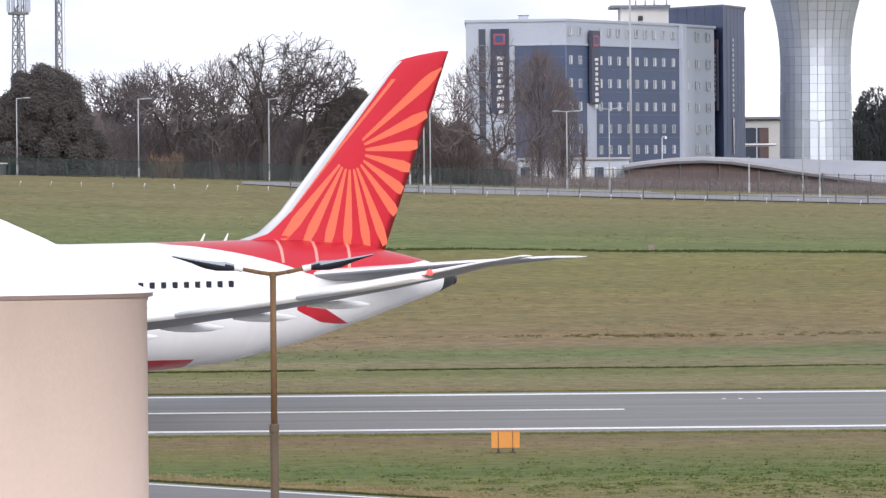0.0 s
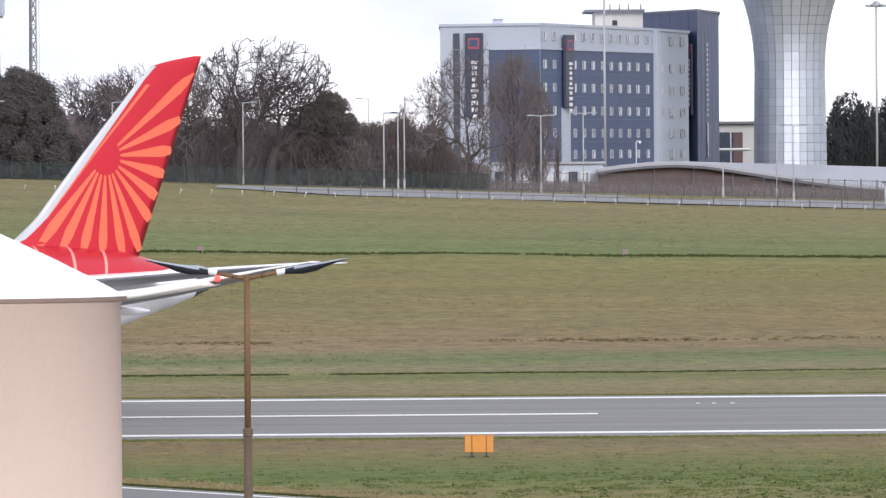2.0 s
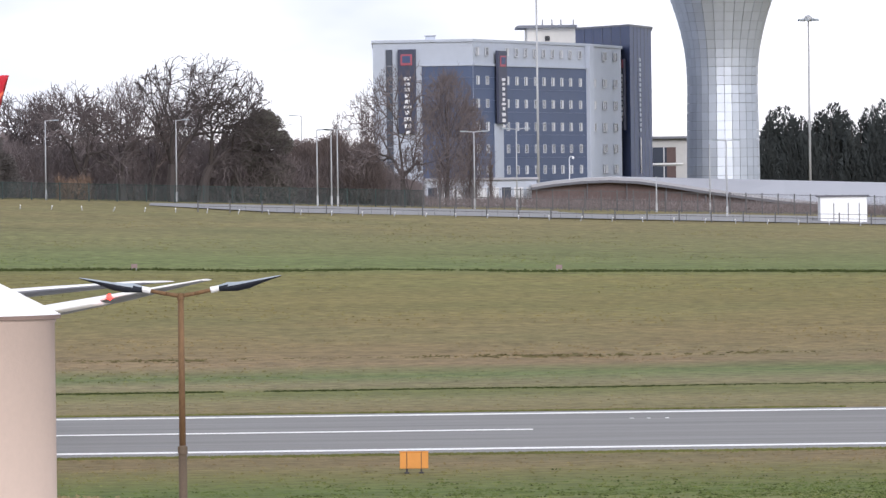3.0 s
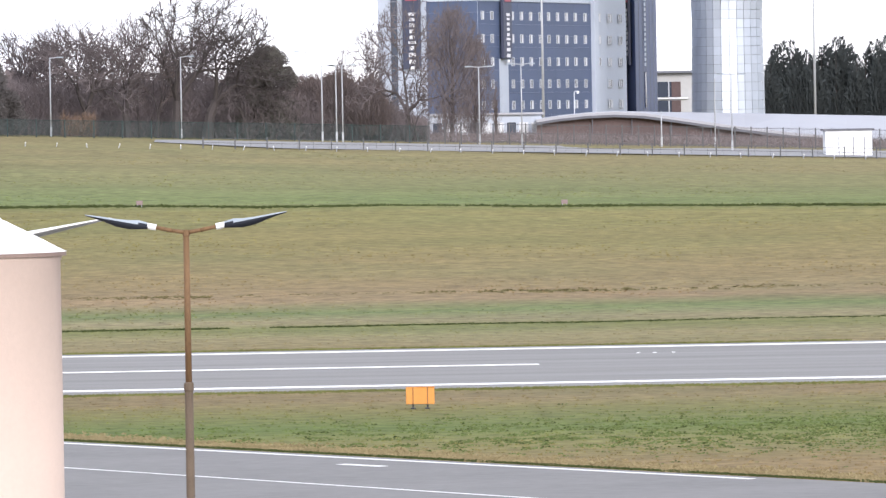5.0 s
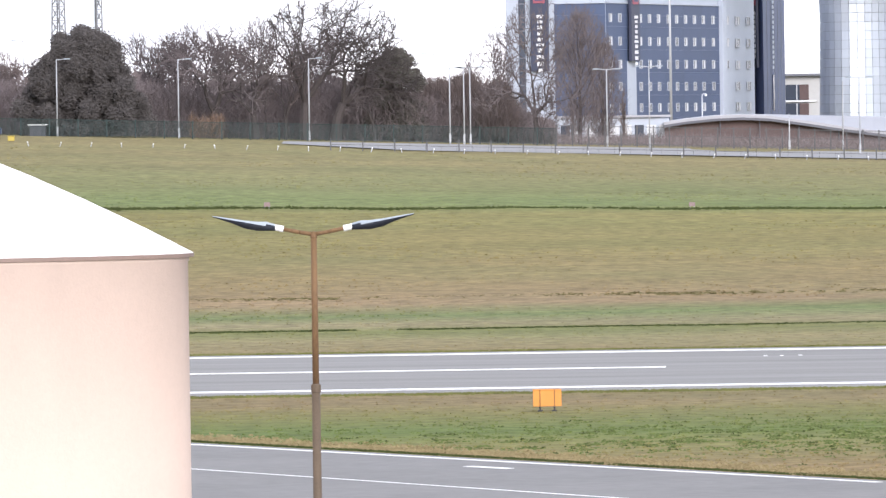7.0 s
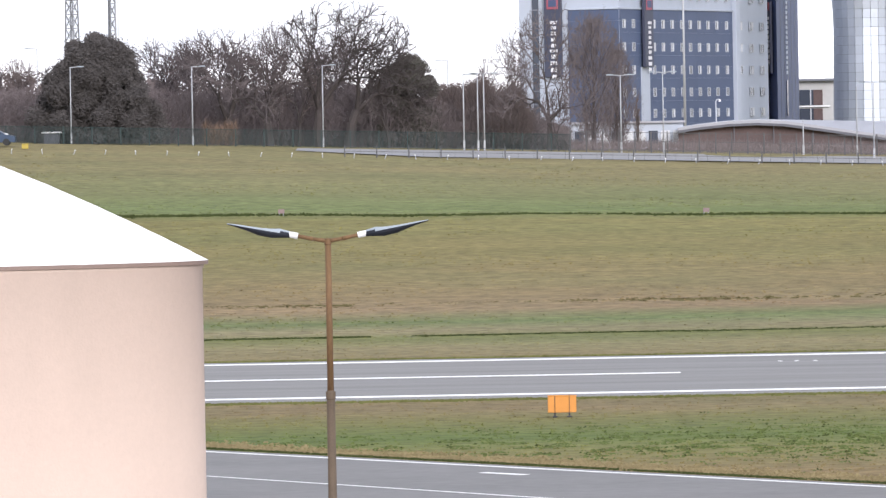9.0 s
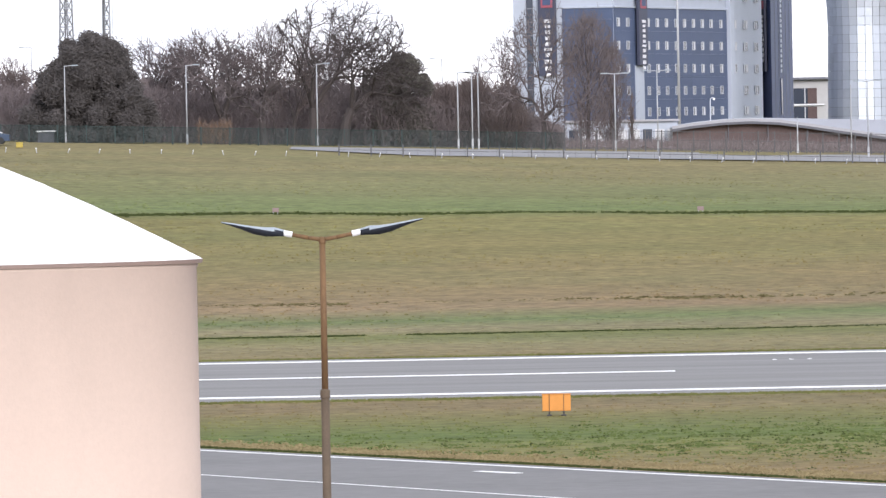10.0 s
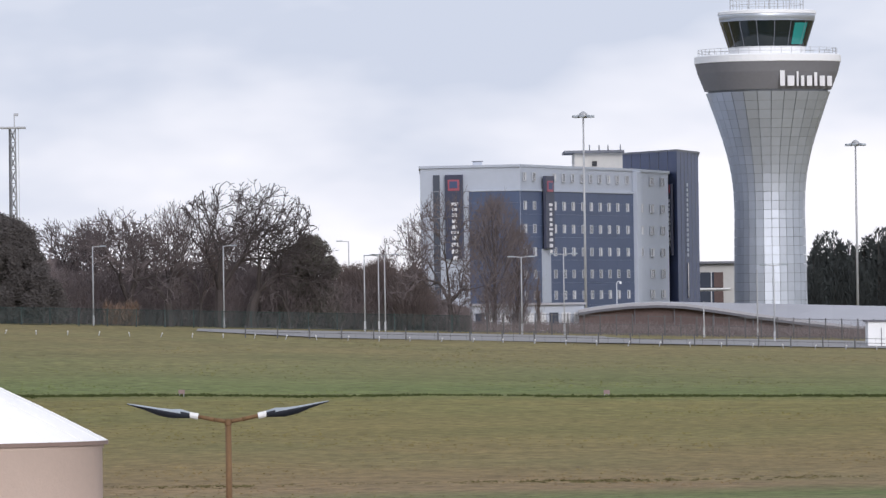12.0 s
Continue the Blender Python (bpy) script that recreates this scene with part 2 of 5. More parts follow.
GRASS = grass_material()
TUFT = material("grass_tuft", (.135, .140, .050), .95, var=.4, scale=.4, spec=.1)
TUFT_GREEN = material("lush_grass", (.100, .128, .046), .95, var=.4, scale=.5, spec=.1)
TUFT_BROWN = material("brown_grass", (.122, .106, .052), .95, var=.3, scale=.6, spec=.1)
STRAW = material("straw_grass", (.235, .190, .105), .95, var=.35, scale=.5, spec=.1)
TUFT_DARK = material("rough_grass", (.050, .062, .022), .95, var=.3, scale=.6, spec=.1)
ASPHALT = material("asphalt", (.205, .197, .188), .9, var=.34, scale=.35, stretch=(.03, 1, 1), bump=.2, bump_scale=8)
TAXI_ASPHALT = material("taxiway_asphalt", (.178, .171, .165), .9, var=.18, scale=.15, bump=.2, bump_scale=8)
ROAD = material("grey_road", (.23, .225, .225), .9, var=.12, scale=.2)
PAINT = material("runway_paint", (.80, .79, .77), .7, var=.12, scale=.5)
WALL_PINK = material("pink_render", (.62, .488, .412), .85, var=.04, scale=1.2, bump=.12, bump_scale=25, grime=.06)
ROOF_WHITE = material("white_roof_sheet", (.87, .865, .86), .65, var=.04, scale=1.0, grime=.07)
ROOF_EDGE = material("roof_edge", (.24, .17, .14), .6, var=.15)
RUST = material("brown_painted_steel", (.160, .088, .038), .75, var=.35, scale=5, stretch=(1, 1, .25), bump=.15, bump_scale=60)
STEEL_PALE = material("weathered_steel", (.105, .074, .048), .75, var=.25, scale=4)
LAMP_GREY = material("lamp_housing_dark", (.028, .032, .042), .8, var=.2, spec=.2)
LAMP_TOP = material("lamp_housing_pale", (.32, .36, .40), .45, var=.15)
WHITE_TAPE = material("white_bracket", (.74, .74, .73), .6, var=.08)
ORANGE = material("orange_sign_panel", (.60, .245, .045), .6, var=.10, scale=4)
BLACK = material("black_panel", (.03, .03, .035), .6, var=.2)
GALV = material("galvanised_steel", (.37, .38, .40), .5, .1, var=.12, scale=2)
POLE_DARK = material("lattice_steel", (.20, .205, .22), .6, .2, var=.15)
AIR_WHITE = material("white_aircraft_paint", (.80, .80, .81), .28, var=.03, scale=.6)
AIR_LIVERY = livery()
AIR_RED = material("red_aircraft_paint", (.54, .014, .030), .35, var=.06, scale=.5)
AIR_ORANGE = material("orange_aircraft_paint", (.80, .155, .080), .35, var=.05, scale=.5)
AIR_PALE = material("pale_coral_stripe", (.80, .33, .27), .35, var=.05, scale=.5)
# grey underside paint, its colour darkened for the shade below wings and tailplanes
AIR_GREY_SHADED = material("shaded_grey_aircraft_paint", (.25, .26, .29), .35, var=.06, scale=.7)
AIR_DARK = material("dark_exhaust_metal", (.07, .07, .075), .45, .6, var=.2)
AIR_BARE = material("polished_leading_edge", (.60, .60, .62), .3, .5, var=.05)
RUBBER = material("tyre_rubber", (.03, .03, .03), .85, var=.2)
CABIN_GLASS = glass("cabin_glass", (.02, .025, .04))
NAV_RED = glow("red_navigation_lamp", (1.0, .025, .02), 7)
STROBE = glow("tail_lamp_glass", (.95, .95, .95), .6)
BARK = material("winter_bark", (.064, .053, .052), .95, var=.3, scale=1.0)
TWIG = material("bare_twigs", (.130, .108, .110), .95, var=.3, scale=.3)
TWIG_RED = material("reddish_twigs", (.150, .118, .112), .95, var=.3, scale=.3)
LEAF_DARK = material("dark_evergreen_leaves", (.092, .083, .080), .85, var=.3, scale=.5, spec=.2)
LEAF_OLIVE = material("ivy_leaves", (.100, .094, .080), .85, var=.3, scale=.5, spec=.2)
LEAF_CONIFER = material("conifer_needles", (.052, .060, .062), .9, var=.5, scale=.5, spec=.2)
HEDGE_LEAF = material("brown_scrub", (.155, .127, .129), .95, var=.25, scale=.3)
RUSSET = material("russet_scrub", (.150, .098, .070), .95, var=.4, scale=.3)
HOTEL_PALE = material("pale_cladding", (.42, .46, .54), .55, var=.05, scale=.15, rand=.03)
HOTEL_BLUE = material("slate_blue_cladding", (.070, .096, .172), .55, var=.07, scale=.15, rand=.05)
HOTEL_NAVY = material("navy_cladding", (.056, .078, .160), .5, var=.06, scale=.15, rand=.04)
HOTEL_CREAM = material("cream_plant_room", (.66, .64, .60), .7, var=.06, scale=.2)
HOTEL_TRIM = material("dark_roof_trim", (.16, .17, .20), .6, var=.1)
SIGN_DARK = material("dark_sign_panel", (.050, .056, .092), .5, var=.1)
SIGN_WHITE = material("white_letter_bar", (.70, .70, .73), .5, var=.04)
SIGN_RED = material("red_sign_shape", (.34, .09, .125), .5, var=.06)
FRAME_WHITE = material("white_window_frame", (.46, .48, .52), .5, var=.05)
WINDOW_GLASS = glass("window_glass", (.05, .06, .085), .12)
BLIND = material("pale_window_blind", (.62, .63, .66), .8, var=.1)
TOWER_PANEL = material("tower_panel", (.47, .51, .58), .4, .6, var=.05, scale=.2, rand=.06)
TOWER_JOINT = material("tower_joint", (.26, .28, .32), .7, var=.1)
TOWER_BAND = material("tower_dark_band", (.17, .17, .185), .55, var=.08, scale=.3)
TOWER_WHITE = material("tower_white_trim", (.78, .79, .81), .5, var=.04)
TOWER_GLASS = glass("tower_cab_glass", (.010, .016, .018), .05)
TOWER_TEAL = glass("tower_teal_glass", (.02, .22, .20), .1)
CANOPY = material("pale_metal_roof", (.33, .33, .36), .45, var=.06, scale=.3)
CANOPY_DARK = material("dark_fascia", (.10, .10, .12), .6, var=.15)
BRICK_BROWN = material("brown_wall", (.115, .080, .078), .9, var=.25, scale=.4)
FENCE_GREEN = material("green_mesh_fence", (.030, .050, .050), .8, var=.2)
FENCE_DARK = material("dark_fence_post", (.085, .085, .09), .7, var=.2)
OFFICE = material("cream_office_wall", (.48, .48, .48), .8, var=.07, scale=.2)
PINK_MARK = material("pink_marker_board", (.24, .17, .165), .7, var=.1)
CAR_WHITE = material("white_car_paint", (.75, .75, .76), .3, var=.03)
CAR_BLUE = material("blue_car_paint", (.035, .06, .11), .3, var=.05)
CAR_YELLOW = material("yellow_vehicle_paint", (.42, .32, .06), .4, var=.05)


# ---- mesh helpers ----
def mesh_of(name, bm, mats, smooth=False):
    me = bpy.data.meshes.new(name)
    bm.to_mesh(me)
    bm.free()
    for m in (mats if isinstance(mats, (list, tuple)) else [mats]):
        me.materials.append(m)
    if smooth:
        me.polygons.foreach_set("use_smooth", [True] * len(me.polygons))
    return me


def part(name, bm, mats, parent, label="", smooth=False):
    ob = new(name, mesh_of(name, bm, mats, smooth))
    ob.parent = parent
    return tagged(ob, label) if label else ob


def shared(name, me, parent, m):
    """One more object on an existing mesh, under a parent."""
    ob = new(name, me)
    ob.parent = parent
    ob.matrix_basis = m
    return ob


def thing(name, at, label, category, group="", kind=""):
    ob = new(name)
    ob.matrix_basis = at if isinstance(at, Matrix) else pose(*at)
    return tagged(ob, label, category, group, kind)


def box(bm, c, s, bevel=0.0, turn=0.0, mat=0):
    """A box with centre c and size s, bevelled, turned about z."""
    m = pose(c[0], c[1], c[2], 0, 0, turn) @ Matrix.Diagonal((s[0], s[1], s[2], 1))
    made = bmesh.ops.create_cube(bm, size=1, matrix=m)
    if bevel:
        edges = list({e for v in made["verts"] for e in v.link_edges})
        bmesh.ops.bevel(bm, geom=edges, offset=bevel, segments=1, affect="EDGES")
    elif mat:
        for f in {f for v in made["verts"] for f in v.link_faces}:
            f.material_index = mat
    return bm


def boxes(*items):
    bm = bmesh.new()
    for it in items:
        box(bm, *it)
    return bm


def tube(bm, a, b, ra, rb, n=8, caps=True):
    """A tapered tube from a to b."""
    a, b = Vector(a), Vector(b)
    q = (b - a).to_track_quat("Z", "Y").to_matrix()
    rings = []
    for p, r in ((a, ra), (b, rb)):
        rings.append([bm.verts.new(p + q @ Vector((r * math.cos(6.28318 * i / n), r * math.sin(6.28318 * i / n), 0))) for i in range(n)])
    for i in range(n):
        bm.faces.new((rings[0][i], rings[0][(i + 1) % n], rings[1][(i + 1) % n], rings[1][i]))
    if caps:
        bm.faces.new(rings[0][::-1])
        bm.faces.new(rings[1])
    return bm


def lathe(bm, profile, n=32, centre=(0, 0), deep=1.0):
    """A turned shape from (radius, height) pairs; deep flattens its plan along y."""
    rings = [[bm.verts.new((centre[0] + r * math.cos(6.283185 * i / n), centre[1] + deep * r * math.sin(6.283185 * i / n), z)) for i in range(n)] for r, z in profile]
    for a, b in zip(rings, rings[1:]):
        for i in range(n):
            bm.faces.new((a[i], a[(i + 1) % n], b[(i + 1) % n], b[i]))
    return bm


def slab(bm, points, z0, z1):
    """A prism on a plan outline (anticlockwise) between two heights."""
    lo = [bm.verts.new((x, y, z0)) for x, y in points]
    hi = [bm.verts.new((x, y, z1)) for x, y in points]
    bm.faces.new(lo[::-1])
    bm.faces.new(hi)
    for i in range(len(points)):
        j = (i + 1) % len(points)
        bm.faces.new((lo[i], lo[j], hi[j], hi[i]))
    return bm


def lerp_table(table, x):
    if x <= table[0][0]:
        return table[0][1]
    for (a, u), (b, v) in zip(table, table[1:]):
        if x <= b:
            return u + (v - u) * (x - a) / (b - a)
    return table[-1][1]


# ---- ground ----
PROFILE = [(0, 0), (368, 0), (395, .35), (430, 1.25), (470, 2.75), (530, 5.15), (590, 7.05), (640, 8.45), (645, 8.58), (668, 9.12), (720, 9.15), (860, 9.3), (1100, 9.3), (4000, 2.0)]


def ground_z(x, y):
    side = min(1.0, max(0.0, (y - 420) / 230))
    side = side * side * (3 - 2 * side)
    return lerp_table(PROFILE, y) - 0.033 * max(-90, min(90, x)) * side


def build_ground():
    xs = [-2500, -900, -400, -200] + list(range(-120, 121, 4)) + [200, 400, 900, 2500]
    ys = [-400, -100, 60, 150] + list(range(200, 760, 4)) + [800, 860, 950, 1100, 1600, 2600, 4000]
    bm = bmesh.new()
    rows = []
    for y in ys:
        rows.append([bm.verts.new((x, y, ground_z(x, y) + (noise.noise((x * .06, y * .05, 0)) * .12 * min(1, max(0, (y - 380) / 40))))) for x in xs])
    for a, b in zip(rows, rows[1:]):
        for i in range(len(xs) - 1):
            bm.faces.new((a[i], a[i + 1], b[i + 1], b[i]))
    ob = new("ground", mesh_of("ground", bm, GRASS, True))
    tagged(ob, "airfield grass in winter, mown in olive and straw bands, rising to a bank", "ground", kind="structure")


build_ground()


def sheet(name, outline, z, mats, label, category):
    bm = slab(bmesh.new(), outline, z - .3, z)
    return tagged(new(name, mesh_of(name, bm, mats)), label, category, kind="structure")


sheet("runway", [(-900, 310.5), (900, 310.5), (900, 363.2), (-900, 363.2)], .02, ASPHALT, "grey asphalt runway with white side stripes and centre line", "runway")
sheet("taxiway", [(-60, 342), (-52, 328.5), (-9.9, 266.7), (14, 231.6), (60, 164), (60, 60), (-160, 60), (-160, 310.4), (-70, 310.4)][1:8] + [(-78, 310.4), (-40, 310.4)], .015, TAXI_ASPHALT, "grey asphalt taxiway joining the runway at an angle", "taxiway")


def stripe(name, a, b, width, z, label, group=""):
    a, b = Vector((*a, 0)), Vector((*b, 0))
    d = (b - a).normalized()
    s = Vector((-d.y, d.x, 0)) * width / 2
    bm = slab(bmesh.new(), [(p.x, p.y) for p in (a - s, b - s, b + s, a + s)], z - .01, z)
    return tagged(new(name, mesh_of(name, bm, PAINT)), label, "marking", group, "structure")


stripe("marking", (-900, 359.2), (900, 360.8), 1.6, .032, "white painted runway side stripe")
stripe("marking", (-900, 313.4), (900, 316.4), 1.7, .032, "white painted runway side stripe")
for i in range(-9, 9):
    x1 = 9.58 + 60 * i
    stripe("marking", (x1 - 30, 337.8), (x1, 337.8), 1.3, .032, "white painted runway centre line dash", "runway centre line dashes")
stripe("marking", (-10.6, 266.2), (13.3, 231.1), .32, .027, "white painted taxiway edge stripe")
stripe("marking", (-12, 251.2), (8, 218.9), .16, .027, "white painted taxiway line")
stripe("marking", (.2, 245.6), (1.6, 243.6), .4, .027, "short white painted taxiway dash")
for x in (14.7, 15.5, 16.4):
    stripe("marking", (x, 351.0), (x + .18, 351.0), .7, .032, "small white painted mark on the runway")


# ---- pale round tank beside the camera's view ----
def build_tank():
    cx, cy, r, eave = -11.19, 112.0, 7.0, 9.90
    t = thing("storage_tank", (cx, cy, 0), "oval tank with pale pink rendered wall and white domed roof", "tank")
    bm = lathe(bmesh.new(), [(r + .004, 0), (r + .004, .3), (r, .31), (r, 3.3), (r, 6.6), (r, eave - .12), (r + .02, eave - .11), (r + .02, eave - .03)], 128, deep=.42)
    part("wall", bm, WALL_PINK, t, "pale pink rendered wall", True)
    prof = [(r + .085 - s, eave + .54 * s - .02 * s * s) for s in (0, .25, .6, 1, 1.6, 2.4, 3.4, 4.6, 5.8, 6.8, 7.05)]
    part("roof", lathe(bmesh.new(), prof, 128, deep=.42), ROOF_WHITE, t, "white domed sheet roof", True)
    part("eave_trim", lathe(bmesh.new(), [(r + .02, eave - .06), (r + .09, eave - .055), (r + .095, eave + .004), (r + .08, eave + .008)], 128, deep=.42), ROOF_EDGE, t)
    for k in range(40):
        a = 6.283185 * k / 40
        bm = bmesh.new()
        for (r0, z0), (r1, z1) in zip(prof[:-2], prof[1:]):
            tube(bm, (r0 * math.cos(a), .42 * r0 * math.sin(a), z0 + .006), (r1 * math.cos(a), .42 * r1 * math.sin(a), z1 + .001), .006, .006, 4, False)
        part("roof_seam", bm, ROOF_WHITE, t)


build_tank()


# ---- twin-arm lamp post ----
def build_lamp_post():
    d = 110.0
    x, top = -2.201, 10.206
    t = thing("street_lamp", (x, d, 0), "tall brown steel lamp post with two dark winged lanterns", "street lamp")
    part("column", tube(tube(bmesh.new(), (0, 0, 0), (0, 0, top - 2.36), .074, .064, 12), (0, 0, top - 2.36), (0, 0, top - 2.30), .064, .045, 12), STEEL_PALE, t, "weathered grey-brown lower column", True)
    part("upper_column", tube(bmesh.new(), (0, 0, top - 2.32), (0, 0, top), .050, .046, 12), RUST, t, "rusty brown upper column", True)
    part("collar", lathe(bmesh.new(), [(.05, top - 2.42), (.075, top - 2.41), (.075, top - 2.30), (.05, top - 2.28)], 12), STEEL_PALE, t)
    part("cap", lathe(bmesh.new(), [(.001, top + .035), (.05, top + .03), (.055, top - .06), (.04, top - .07)], 12), RUST, t)
    for sgn in (-1, 1):
        bm = bmesh.new()
        pts = [(0, 0, top - .01), (sgn * .22, 0, top + .025), (sgn * .46, 0, top + .075)]
        for a, b in zip(pts, pts[1:]):
            tube(bm, a, b, .034, .030, 10)
        part("arm", bm, RUST, t, "", True)
        part("bracket", tube(bmesh.new(), (sgn * .455, 0, top + .074), (sgn * .60, 0, top + .105), .050, .047, 10), WHITE_TAPE, t, "white wrapped bracket")
        # lantern: a long leaf-shaped housing, deep at the bracket and thin at its tip
        bm = bmesh.new()
        sect = [(.58, .045, .05, .05), (.72, .12, .065, .075), (.86, .17, .04, .10), (1.05, .18, .025, .095), (1.25, .17, .02, .05), (1.42, .14, .015, .025), (1.53, .07, .008, .012)]
        rings = []
        for s, w, up, dn in sect:
            zc = top + .10 + (s - .58) * .19
            ring = []
            for k in range(12):
                a = 6.283185 * k / 12
                ring.append(bm.verts.new((sgn * s, w * math.cos(a), zc + (up if math.sin(a) > 0 else dn) * math.sin(a))))
            rings.append(ring)
        for a, b in zip(rings, rings[1:]):
            for k in range(12):
                bm.faces.new((a[k], a[(k + 1) % 12], b[(k + 1) % 12], b[k]))
        bm.faces.new(rings[0])
        bm.faces.new(rings[-1])
        bmesh.ops.recalc_face_normals(bm, faces=bm.faces)
        bm.normal_update()
        for f in bm.faces:
            f.material_index = 1 if f.normal.z > .55 else 0
        part("lantern", bm, [LAMP_GREY, LAMP_TOP], t, "dark grey lantern with a paler top", True)


build_lamp_post()


# ---- orange airfield sign ----
def build_sign():
    d = 290.2
    x, w, h = 3.455, 1.14, .66
    t = thing("airfield_sign", (x, d, 0), "orange box-shaped airfield sign on short legs in the grass", "sign")
    part("panel", boxes(((0, 0, .2 + h / 2), (w, .28, h), .02)), ORANGE, t)
    for s in (-.29, .29):
        part("leg", boxes(((s, 0, .1), (.07, .07, .22))), BLACK, t)
        part("bracket", boxes(((s, -.15, .2 + h / 2), (.028, .03, h + .04))), RUST, t)
        part("foot", boxes(((s, 0, .03), (.2, .24, .06), .01)), BLACK, t)
    part("rim", boxes(((0, 0, .2 + h + .016), (w + .03, .31, .03), .008)), ORANGE, t)


build_sign()


def marker_board(x, y):
    t = thing("marker_board", (x, y, ground_z(x, y)), "small pinkish marker board standing in the grass", "marker", "pink marker boards")
    part("panel", boxes(((0, 0, .34), (.46, .06, .3), .015)), PINK_MARK, t)
    part("leg", boxes(((-.15, 0, .1), (.04, .04, .3))), GALV, t)
    part("leg", boxes(((.15, 0, .1), (.04, .04, .3))), GALV, t)


for x in (17.021, -13.897):
    marker_board(x, 527)


# ---- airliner (local x forward from the tail's end, y to port, z up from the ground) ----
FUSE = [(0, .36, 6.12), (.7, .62, 6.10), (2, .98, 6.10), (5, 1.74, 6.00), (9, 2.44, 5.62), (13, 2.84, 5.22), (17, 2.96, 5.06), (20, 2.96, 5.05), (48, 2.96, 5.05), (51, 2.78, 4.98), (53, 2.40, 4.82), (54.8, 1.80, 4.62), (56, 1.05, 4.42), (56.6, .40, 4.30), (56.72, .03, 4.27)]
TOP_RED = [(1.2, 7.0), (2.4, 6.9), (4, 6.75), (6, 6.62), (7.2, 6.25), (8.2, 6.15), (9.5, 6.45), (11, 6.95), (13, 7.45), (15, 7.80), (17, 8.06), (18, 9)]


def fuse_at(x):
    return lerp_table([(a, b) for a, b, c in FUSE], x), lerp_table([(a, c) for a, b, c in FUSE], x)


def wing_surface(sections, n=14):
    """A lifting surface from (le_x, te_x, y, z, thickness) sections."""
    bm = bmesh.new()
    rings = []
    for le, te, y, z, th in sections:
        ring = []
        for k in range(2 * n):
            u = k / n if k < n else 2 - k / n
            s = 1 if k < n else -1
            c = u * u * (3 - 2 * u)
            half = th * 2.6 * (math.sqrt(max(0, c)) * .55 - .25 * c - .30 * c * c)
            ring.append(bm.verts.new((le + (te - le) * c, y, z + s * half + .01 * s)))
        rings.append(ring)
    for a, b in zip(rings, rings[1:]):
        for k in range(2 * n):
            bm.faces.new((a[k], a[(k + 1) % (2 * n)], b[(k + 1) % (2 * n)], b[k]))
    bm.faces.new(rings[0])
    bm.faces.new(rings[-1])
    bmesh.ops.recalc_face_normals(bm, faces=bm.faces)
    return bm


def shade_under_faces(bm):
    """Upper faces keep the first material, under faces take the second, darkened for shade."""
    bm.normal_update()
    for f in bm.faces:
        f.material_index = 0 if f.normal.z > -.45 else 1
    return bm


FIN_LE = [(7.6, 13.0), (8.0, 12.2), (8.15, 11.3), (8.5, 10.75), (9.3, 9.75), (12.2, 7.12), (15.8, 3.65), (16.4, 2.95), (16.62, 2.15), (16.8, 1.0), (16.9, .3)]
FIN_TE = [(7.0, 3.95), (7.2, 3.9), (16.9, .02)]


def fin_half(x, z):
    le, te = lerp_table(FIN_LE, z), lerp_table(FIN_TE, z)
    c = min(1, max(0, (le - x) / max(.05, le - te)))
    return (le - te) * .11 * 1.3 * (math.sqrt(c) * .55 - .25 * c - .30 * c * c) * 1.2 + .012


